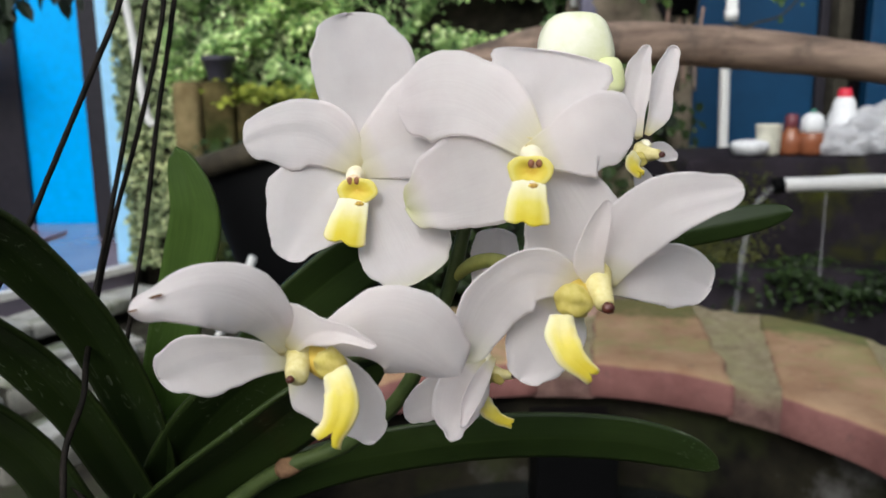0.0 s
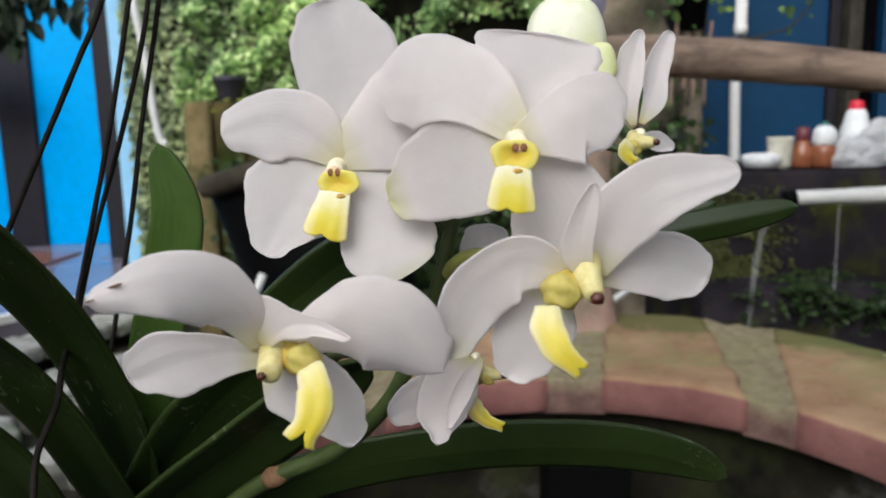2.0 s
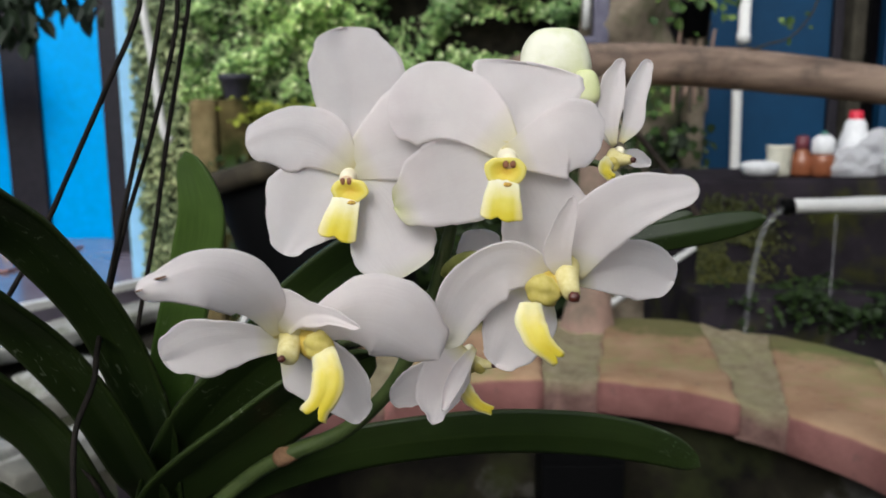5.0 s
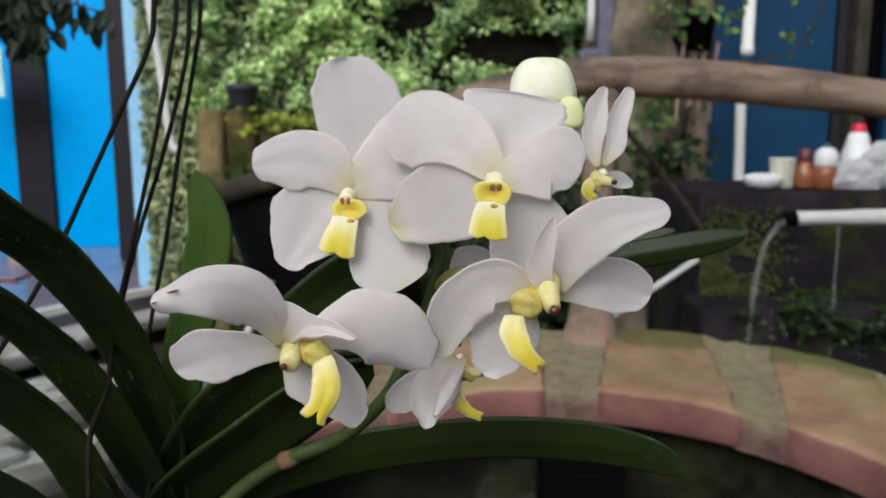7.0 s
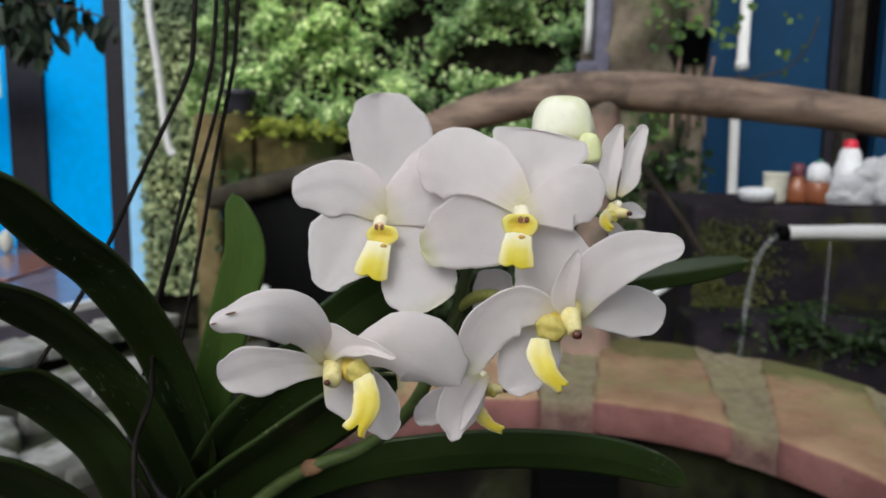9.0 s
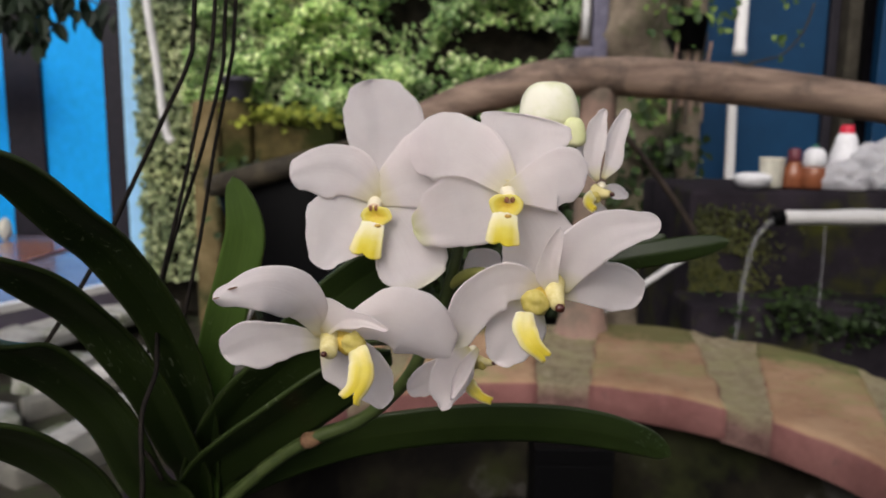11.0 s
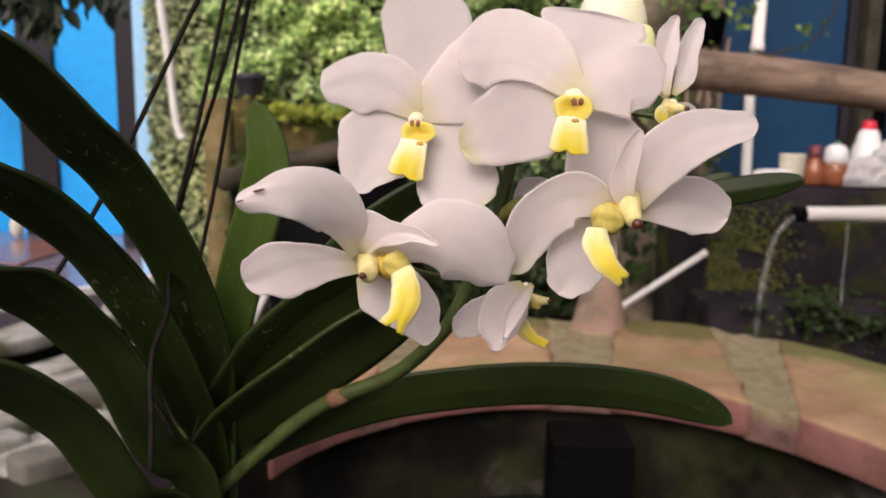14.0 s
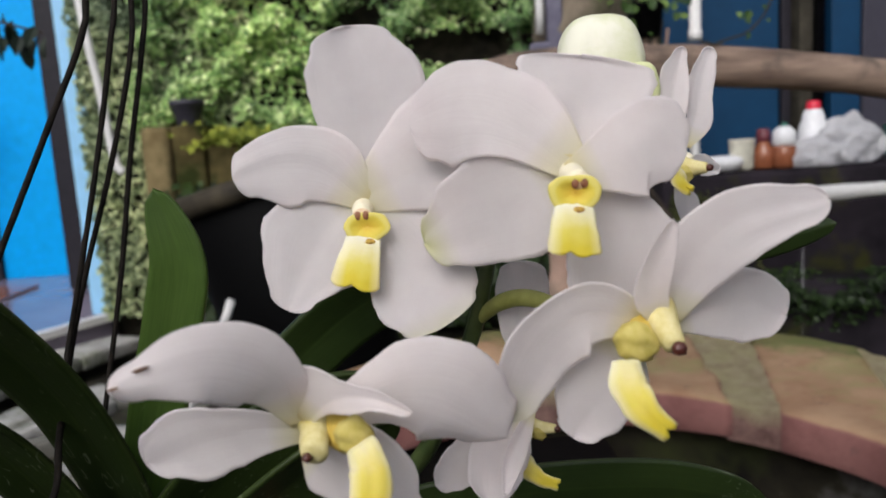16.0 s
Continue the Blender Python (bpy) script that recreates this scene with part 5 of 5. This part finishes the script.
leaf_cloud("moss_clump", spots, 0.018, moss_green, "low green moss and cress on the ledge", 21, "moss")
spots = []
while len(spots) < 500:
    x, z = rnd.uniform(0.30, 1.0), rnd.uniform(0.55, 1.15)
    spots.append(((x, 2.9 + 0.3 * rnd.random(), z), (0, -1, 0.4)))
leaf_cloud("undergrowth", spots, 0.045, moss_green, "dark green undergrowth behind the basin", 22, "plant")

spots = [((0.80 + abs(rnd.gauss(0, 0.10)) - 0.09, 2.172 + 0.006 * rnd.random(), 0.72 + rnd.gauss(0, 0.13)), (0, -1, 0.3)) for _ in range(3200)]
spots = [(q, d) for q, d in spots if q[0] > 0.705 and 0.3 < q[2] < 0.95 and noise.noise(Vector((q[0] * 7, 6, q[2] * 7))) > -0.40]
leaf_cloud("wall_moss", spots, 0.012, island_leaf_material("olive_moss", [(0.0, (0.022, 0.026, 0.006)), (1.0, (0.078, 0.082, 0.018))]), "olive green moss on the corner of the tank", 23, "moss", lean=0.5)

# ---- things on the tank ----
TT = 0.987


def turned(name, x, y, profile, mat, label, category, sides=24):
    bm = bmesh.new()
    lathe(bm, (x, y, TT), profile, sides)
    return part(name, bm, mat, None, label, category=category)


turned("bowl", 0.902, 2.25, [(0.02, 0), (0.042, 0.004), (0.056, 0.026), (0.052, 0.040), (0.03, 0.046)], bottle_white, "small upturned white bowl on the tank", "bowl")
cup = turned("cup", 0.965, 2.27, [(0.030, 0), (0.033, 0.01), (0.037, 0.085), (0.039, 0.09), (0.036, 0.09), (0.032, 0.02)], cup_cream, "cream plastic cup on the tank", "cup")
amber = turned("medicine_bottle", 1.03, 2.27, [(0.03, 0), (0.034, 0.01), (0.034, 0.055), (0.02, 0.072), (0.016, 0.085)], amber_glass, "small amber bottle with a dark cap", "bottle")
bm = bmesh.new()
lathe(bm, (1.03, 2.27, TT + 0.08), [(0.018, 0), (0.019, 0.005), (0.018, 0.035), (0.012, 0.038)], 20)
part("cap", bm, maroon_cap, amber, "maroon cap")
jar = turned("plastic_jar", 1.075, 2.235, [(0.028, 0), (0.034, 0.01), (0.034, 0.06), (0.03, 0.065)], amber_glass, "orange jar with a white lid", "jar")
bm = bmesh.new()
lathe(bm, (1.075, 2.235, TT + 0.062), [(0.026, 0), (0.033, 0.012), (0.031, 0.045), (0.018, 0.058), (0.006, 0.06)], 20)
part("lid", bm, bottle_white, jar, "rounded white lid")
bm = bmesh.new()
lathe(bm, (1.075, 2.235, TT + 0.118), [(0.008, 0), (0.010, 0.006), (0.006, 0.014)], 12)
part("knob", bm, green_cap, jar, "dark green knob")
tall = turned("squeeze_bottle", 1.185, 2.28, [(0.038, 0), (0.044, 0.01), (0.046, 0.09), (0.038, 0.12), (0.033, 0.13), (0.030, 0.15), (0.022, 0.165)], bottle_white, "white plastic bottle with a red cap", "bottle")
bm = bmesh.new()
lathe(bm, (1.185, 2.28, TT + 0.16), [(0.020, 0), (0.021, 0.006), (0.019, 0.026), (0.013, 0.030)], 20)
part("cap", bm, red_cap, tall, "red screw cap")


def crumpled(x, y, z, rx, ry, rz, seed):
    bm = bmesh.new()
    made = bmesh.ops.create_icosphere(bm, subdivisions=4, radius=1.0)["verts"]
    for w in made:
        d = w.co.copy()
        k = 1 + 0.28 * noise.noise(d * 2.1 + Vector((seed, 0, 0))) + 0.16 * abs(noise.noise(d * 5 + Vector((0, seed, 0))))
        w.co = Vector((x + d.x * rx * k, y + d.y * ry * k, max(z + d.z * rz * k, TT + 0.002)))
    return part("plastic_bag", bm, bag_mat, None, "crumpled clear plastic bag on the tank", category="bag", smooth=False)


crumpled(1.16, 2.225, TT + 0.028, 0.085, 0.045, 0.055, 3)
crumpled(1.27, 2.25, TT + 0.055, 0.10, 0.06, 0.085, 8)
turned("teal_pot", 1.46, 2.26, [(0.05, 0), (0.06, 0.01), (0.065, 0.10), (0.068, 0.105), (0.05, 0.105)], green_cap, "dark teal plastic pot on the tank", "pot")

# ---- blue house behind the tank ----
house = base("blue_house", (1.6, 3.6, 0), "dark blue wooden house with posts and a door", "house")
bm = bmesh.new()
box(bm, (1.085, 3.40, 0), (1.625, 3.46, 3.2), 0.006)
part("door", bm, blue_dark, house, "dark blue painted door leaf", smooth=False)
bm = bmesh.new()
box(bm, (1.625, 3.37, 0), (1.665, 3.50, 3.2), 0.005)
part("jamb", bm, frame_dark, house, "dark door jamb", smooth=False)
bm = bmesh.new()
box(bm, (1.668, 3.30, 0), (1.725, 3.42, 3.2), 0.01)
part("post", bm, post_dark, house, "weathered dark brown post", smooth=False)
# black sheet added where the doorway gap holds only shade
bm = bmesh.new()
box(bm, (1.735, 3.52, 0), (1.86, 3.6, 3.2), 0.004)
part("gap_sheet", bm, black_plastic, house, "black sheet standing for the shaded doorway gap", smooth=False)
bm = bmesh.new()
box(bm, (1.86, 3.40, 0), (1.99, 3.46, 3.2), 0.005)
part("panel", bm, blue_dark, house, "dark blue painted board", smooth=False)
bm = bmesh.new()
box(bm, (1.99, 3.38, 0), (2.10, 3.5, 3.2), 0.005)
part("post", bm, pot_grey, house, "grey post", smooth=False)
bm = bmesh.new()
box(bm, (2.13, 3.30, 0), (2.19, 3.36, 3.2), 0.005)
part("post", bm, white_trim, house, "white painted post", smooth=False)
bm = bmesh.new()
box(bm, (2.19, 3.31, 1.60), (2.9, 3.36, 1.70), 0.005)
part("rail", bm, white_trim, house, "white painted rail", smooth=False)
bm = bmesh.new()
box(bm, (2.10, 3.55, 0), (3.98, 3.75, 3.2), 0.005)
part("wall", bm, pot_grey, house, "dark grey wall", smooth=False)
bm = bmesh.new()
box(bm, (1.0, 3.78, 0), (3.98, 3.95, 3.2), 0.005)
part("back_wall", bm, frame_dark, house, "dark back wall", smooth=False)

pole = base("plastic_pole", (1.19, 3.2, 0), "white plastic drain pipe in front of the blue door", "pipe")
bm = bmesh.new()
tube(bm, [(1.197 - 0.0025 * i, 3.2, 0.0 + 0.1 * i) for i in range(15)], 0.021, 14)
part("lower_pipe", bm, white_pvc, pole)
bm = bmesh.new()
tube(bm, [(1.180, 3.2, 1.46), (1.180, 3.2, 1.50), (1.180, 3.2, 1.501), (1.186, 3.2, 2.2), (1.19, 3.2, 3.0)], [0.027, 0.027, 0.023, 0.023, 0.023], 14)
part("upper_pipe", bm, white_pvc, pole)

# ---- rock column, poles and hanging pot ----
bm = bmesh.new()
tube(bm, [(0.72 + 0.05 * math.sin(i * 0.9), 3.2, 0.08 * i) for i in range(42)], [0.17 + 0.02 * math.sin(i * 0.7) for i in range(42)], 24, 0.35, 5)
part("rock_column", bm, rock_brown, None, "rough brown rock column with moss", category="rock")
bm = bmesh.new()
tube(bm, [(1.03, 3.34, 0.08 * i) for i in range(42)], [0.05] * 42, 16, 0.2, 9)
part("rough_post", bm, rock_brown, None, "rough brown post beside the blue door", category="post")
bm = bmesh.new()
tube(bm, [(0.51, 3.0, 1.50), (0.512, 3.0, 1.6), (0.508, 3.0, 2.2), (0.505, 3.0, 3.0)], 0.015, 12)
part("white_pipe", bm, white_pvc, None, "short white plastic pipe", category="pipe")
bm = bmesh.new()
box(bm, (0.54, 3.0, 0.6), (0.60, 3.06, 1.72), 0.01)
box(bm, (0.47, 2.985, 1.38), (0.55, 3.03, 1.47), 0.015)
part("grey_board", bm, board_lilac, None, "upright grey-blue weathered wooden board", category="board", smooth=False)
hpot = base("hanging_pot", (0.86, 2.8, 1.46), "black hanging plant pot with thin stems", "plant pot")
bm = bmesh.new()
lathe(bm, (0.86, 2.8, 1.44), [(0.03, 0), (0.045, 0.005), (0.055, 0.10), (0.06, 0.105), (0.06, 0.12), (0.05, 0.12), (0.045, 0.09)], 24)
part("pot", bm, black_plastic, hpot)
for k in range(7):
    bm = bmesh.new()
    x = 0.80 + 0.02 * k
    tube(bm, spline([(x, 2.82, 1.18 + 0.03 * (k % 3)), (x + 0.01 * math.sin(k), 2.81, 1.32), (x + 0.012, 2.8, 1.47 + 0.03 * (k % 2))], 10), 0.006, 6, 0.2, 40)
    part("stem", bm, stick_brown if k % 2 else post_pink, hpot)
spots = [((0.86 + rnd.gauss(0, 0.09), 2.78 + rnd.gauss(0, 0.05), 1.58 + rnd.gauss(0, 0.07)), (0, -1, 0.6)) for _ in range(70)]
spots += [((0.74 + rnd.gauss(0, 0.07), 2.95 + rnd.gauss(0, 0.04), 1.20 + rnd.gauss(0, 0.10)), (0, -1, 0.6)) for _ in range(60)]
leaf_cloud("pot_leaves", spots, 0.036, pot_green, "green leaves round the hanging pot", 31, "plant")

# twig with a few leaves on the log
twig = base("twig", (0.70, 1.60, 1.27), "thin dark twig with a few leaves on the log", "twig")
bm = bmesh.new()
tube(bm, spline([(0.60, 1.62, 1.285), (0.64, 1.60, 1.30), (0.69, 1.60, 1.315), (0.73, 1.60, 1.36), (0.75, 1.60, 1.42)], 20), 0.0022, 6, 0.3, 80)
tube(bm, spline([(0.64, 1.60, 1.30), (0.62, 1.595, 1.292), (0.585, 1.59, 1.30)], 8), 0.0022, 6, 0.3, 80)
part("branch", bm, post_dark, twig)
spots = [((0.70 + rnd.gauss(0, 0.03), 1.60, 1.36 + rnd.gauss(0, 0.03)), (0, -1, 0.3)) for _ in range(9)]
ob = leaf_cloud("leaves", spots, 0.016, pot_green, "small green leaves", 32, kind="")
ob.parent = twig
ob.matrix_parent_inverse = twig.matrix_world.inverted()
del ob["category"]

# ---- black tub, pot and ledge by the ivy ----
tub = base("black_tub", (-0.29, 2.75, 0.0), "large black plastic tub, tipped aside, its lit rim coloured brown", "tub")
LEAN = pose(-0.29, 2.75, 0.075, 0, -15, 0)
bm = bmesh.new()
lathe(bm, (0, 0, 0), [(0.24, 0), (0.26, 0.02), (0.32, 0.96), (0.315, 0.965), (0.30, 0.9), (0.27, 0.2)], 48)
bm.transform(LEAN)
part("body", bm, black_plastic, tub)
bm = bmesh.new()
lathe(bm, (0, 0, 0.94), [(0.318, 0.0), (0.345, 0.006), (0.356, 0.035), (0.345, 0.07), (0.325, 0.075), (0.31, 0.03)], 48)
bm.transform(LEAN)
part("rim", bm, rim_lit, tub, "rolled rim with the light on it put in as brown")
bm = bmesh.new()
tube(bm, [(-0.92, 2.30, 0.0), (-0.62, 2.30, 0.60), (-0.60, 2.30, 0.64), (-0.575, 2.30, 0.70)], 0.013, 10)
part("white_stake", bm, white_pvc, None, "short white plastic stake beside the tub", category="stake")
bm = bmesh.new()
box(bm, (-1.37, 4.0, 0), (-1.23, 4.3, 1.28), 0.03)
part("ledge_pillar", bm, ochre_stone, None, "mossy yellow-brown stone pillar", category="pillar")
bm = bmesh.new()
box(bm, (-1.06, 4.05, 0.9), (-0.62, 4.32, 1.185), 0.04)
box(bm, (-1.225, 4.04, 0.0), (-1.065, 4.32, 1.279), 0.02)
part("ledge_stone", bm, moss_yellow, None, "mossy stone ledge under the ivy", category="stone")
bm = bmesh.new()
lathe(bm, (-1.155, 4.15, 1.28), [(0.055, 0), (0.06, 0.01), (0.08, 0.10), (0.09, 0.105), (0.09, 0.13), (0.075, 0.13), (0.07, 0.09)], 24)
part("small_pot", bm, pot_grey, None, "small dark grey plant pot on the ledge", category="plant pot")
spots = [((-0.88 + rnd.gauss(0, 0.16), 4.12 + rnd.gauss(0, 0.06), 1.20 + rnd.gauss(0, 0.03)), (0, -0.5, 1)) for _ in range(420)]
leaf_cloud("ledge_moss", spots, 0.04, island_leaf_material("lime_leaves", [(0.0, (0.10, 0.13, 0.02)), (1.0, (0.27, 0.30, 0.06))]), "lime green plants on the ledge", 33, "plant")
spots = [((rnd.uniform(-1.15, 0.6), 3.9 + rnd.gauss(0, 0.15), rnd.uniform(0.2, 1.0)), (0, -1, 0.5)) for _ in range(2600)]
leaf_cloud("shrub", spots, 0.05, moss_green, "dark green shrub at the foot of the wall", 34, "shrub")
bm = bmesh.new()
tube(bm, spline([(-1.68, 4.46, 2.85), (-1.66, 4.1, 2.75), (-1.575, 4.0, 1.86), (-1.535, 4.0, 1.50), (-1.51, 4.0, 1.20), (-1.49, 4.0, 1.09), (-1.465, 4.0, 1.065)], 40), 0.021, 12, 0.06, 8)
part("white_hose", bm, white_pvc, None, "white hose hanging against the creeper", category="hose")

# ---- veranda with blue doors ----
FL = 0.25
bm = bmesh.new()
for q in ((-6.0, 3.0), (-2.58, 3.0), (-1.79, 4.40), (-1.95, 6.2), (-6.0, 6.2)):
    bm.verts.new((q[0], q[1], FL))
f = bm.faces.new(list(bm.verts))
low = bmesh.ops.extrude_face_region(bm, geom=[f])
for w in [g for g in low["geom"] if isinstance(g, bmesh.types.BMVert)]:
    w.co.z = 0.0
bmesh.ops.recalc_face_normals(bm, faces=bm.faces)
part("veranda_floor", bm, tile_floor, None, "shiny grey-violet veranda floor", smooth=False, kind="structure", category="floor")
bm = bmesh.new()
way = Vector((0.79, 1.40, 0)).normalized()
out = Vector((way.y, -way.x, 0))
p0, p1 = Vector((-2.62, 2.93, FL)), Vector((-1.785, 4.41, FL))
for z0, z1, o in ((-0.028, 0.012, 0.03),):
    q = [p0 - out * 0.03, p1 - out * 0.03, p1 + out * o, p0 + out * o]
    a = [bm.verts.new((w.x, w.y, FL + z0)) for w in q]
    b = [bm.verts.new((w.x, w.y, FL + z1)) for w in q]
    bm.faces.new(a[::-1])
    bm.faces.new(b)
    for k in range(4):
        bm.faces.new((a[k], a[(k + 1) % 4], b[(k + 1) % 4], b[k]))
part("trim", bm, white_trim, None, "white edge strip of the veranda floor", smooth=False, kind="structure", category="trim")
# added flat sheet: its red stands for a reflection in the shiny floor
bm = bmesh.new()
box(bm, (-3.30, 4.6, FL + 0.004), (-2.75, 5.6, FL + 0.02), 0.005)
part("floor_reflection", bm, reflection_red, None, "flat reddish brown sheet standing for a reflection in the floor", category="mat", smooth=False)
veranda = base("blue_doors", (-3.2, 6.1, FL), "bright blue door leaf in a dark frame on the veranda", "door")
for nm, lo, hi, mat, lab in (("door_leaf", (-3.22, 6.06, FL), (-2.62, 6.12, 3.4), blue_door, "bright blue painted door leaf"),
                             ("frame", (-3.50, 6.02, FL), (-3.22, 6.14, 3.4), frame_dark, "dark door frame"),
                             ("side_leaf", (-4.9, 6.08, FL), (-3.50, 6.13, 3.4), blue_door, "blue painted boards")):
    bm = bmesh.new()
    box(bm, lo, hi, 0.006)
    part(nm, bm, mat, veranda, lab, smooth=False)
bm = bmesh.new()
box(bm, (-2.42, 5.35, FL), (-2.29, 5.43, 3.4), 0.006)
part("slat", bm, frame_dark, veranda, "dark upright board", smooth=False)
bm = bmesh.new()
box(bm, (-1.905, 4.44, FL), (-1.795, 4.6, 3.4), 0.006)
part("pilaster", bm, blue_pale, None, "pale blue painted wall end", kind="structure", category="wall", smooth=False)
bm = bmesh.new()
box(bm, (-2.62, 6.1, FL), (-1.95, 6.2, 3.4), 0.004)
part("wall_veranda", bm, blue_pale, None, "pale blue veranda wall", kind="structure", category="wall", smooth=False)
bm = bmesh.new()
blob(bm, (-3.42, 5.75, FL + 0.09), (0.05, 0.05, 0.09), 14, 10, 0.2, 3)
part("white_ornament", bm, cup_cream, None, "small pale ornament on the veranda floor", category="ornament")
win = base("window_1", (-3.35, 5.6, 1.6), "pale cyan window high beside the doors", "window", kind="structure")
bm = bmesh.new()
box(bm, (-3.75, 5.58, 1.42), (-3.29, 5.60, 1.78), 0.004)
part("pane", bm, plain("pane_cyan", (0.55, 0.85, 0.85), 0.2, 0.5, 0.2, 9), win, smooth=False)
for k in range(2):
    bm = bmesh.new()
    box(bm, (-3.62 + 0.16 * k, 5.565, 1.42), (-3.60 + 0.16 * k, 5.579, 1.78), 0.002)
    part("bar", bm, green_cap, win, smooth=False)


# ---- stone steps and slabs below the veranda ----
def slab(x, y, z, sx, sy, sz, turn, seed, mat, label):
    bm = bmesh.new()
    made = box(bm, (-sx / 2, -sy / 2, 0), (sx / 2, sy / 2, sz), 0.02)
    bmesh.ops.subdivide_edges(bm, edges=list(bm.edges), cuts=2, use_grid_fill=True)
    for w in bm.verts:
        w.co += Vector((1, 1, 0.5)) * 0.02 * noise.noise(w.co * 5 + Vector((seed, 0, 0)))
    bm.transform(pose(x, y, z, 0, 0, turn))
    return part("stone_slab", bm, mat, None, label, category="stone", group="stones below the veranda")


for k in range(4):
    q = p0.lerp(p1, 0.14 + 0.24 * k) + out * 0.17
    slab(q.x, q.y, 0.07, 0.40, 0.26, 0.085, 60, k, concrete_pale, "grey rectangular step stone under the veranda edge")
slabs = random.Random(5)
for k in range(26):
    u, d = slabs.uniform(0.0, 1.05), slabs.uniform(0.4, 1.5)
    q = p0.lerp(p1, u) + out * d
    slab(q.x, q.y, -0.02, slabs.uniform(0.22, 0.5), slabs.uniform(0.10, 0.2), slabs.uniform(0.05, 0.10), 60 + slabs.uniform(-14, 14), k + 9, concrete_pale if k % 3 else render_grey, "pale flat paving stone on dark soil")

# ---- pole overhead that carries hanger and branch ----
bm = bmesh.new()
tube(bm, [(-0.10, -4.1 + 0.17 * i, 2.235 + 0.0012 * i) for i in range(52)], 0.03, 12, 0.15, 6)
part("roof_pole", bm, stick_brown, None, "long weathered wooden pole laid from wall to wall", category="pole")

# ---- dark foliage overhead ----
shade = base("overhanging_branch", (-0.95, 1.6, 1.45), "dark leafy branch hanging into view", "branch")
bm = bmesh.new()
tube(bm, spline([(-0.12, 1.75, 2.26), (-0.75, 1.72, 2.05), (-1.22, 1.65, 1.70), (-1.05, 1.62, 1.47), (-0.92, 1.60, 1.43), (-0.80, 1.58, 1.42), (-0.70, 1.58, 1.39)], 30), [0.008 - 0.0002 * i for i in range(31)], 8, 0.2, 30)
tube(bm, spline([(-0.98, 1.6, 1.45), (-0.93, 1.6, 1.38), (-0.88, 1.6, 1.33)], 10), 0.002, 6)
part("branch", bm, stick_brown, shade)
spots = []
for k in range(420):      # the dense part, then sprays that droop from it
    u = rnd.random()
    spots.append(((-1.30 + 0.47 * u + rnd.gauss(0, 0.02), 1.6 + rnd.gauss(0, 0.05), 1.49 - 0.07 * u + rnd.gauss(0, 0.035)), (rnd.uniform(-1, 1), -1, rnd.uniform(-0.5, 0.8))))
for x0, z0, dx, dz, n in ((-0.94, 1.40, 0.10, -0.10, 16), (-0.90, 1.42, 0.20, -0.04, 22), (-0.96, 1.42, 0.05, -0.09, 18), (-0.84, 1.43, 0.10, -0.02, 10)):
    for k in range(n):
        spots.append(((x0 + dx * k / n + rnd.gauss(0, 0.010), 1.6 + rnd.gauss(0, 0.03), z0 + dz * k / n + rnd.gauss(0, 0.010)), (rnd.uniform(-1, 1), -1, 0.3)))
ob = leaf_cloud("foliage", spots, 0.044, backlit_leaves, "leaves with their backlit darkness in the colour", 41, kind="", slim=0.6)
ob.parent = shade
ob.matrix_parent_inverse = shade.matrix_world.inverted()
del ob["category"]
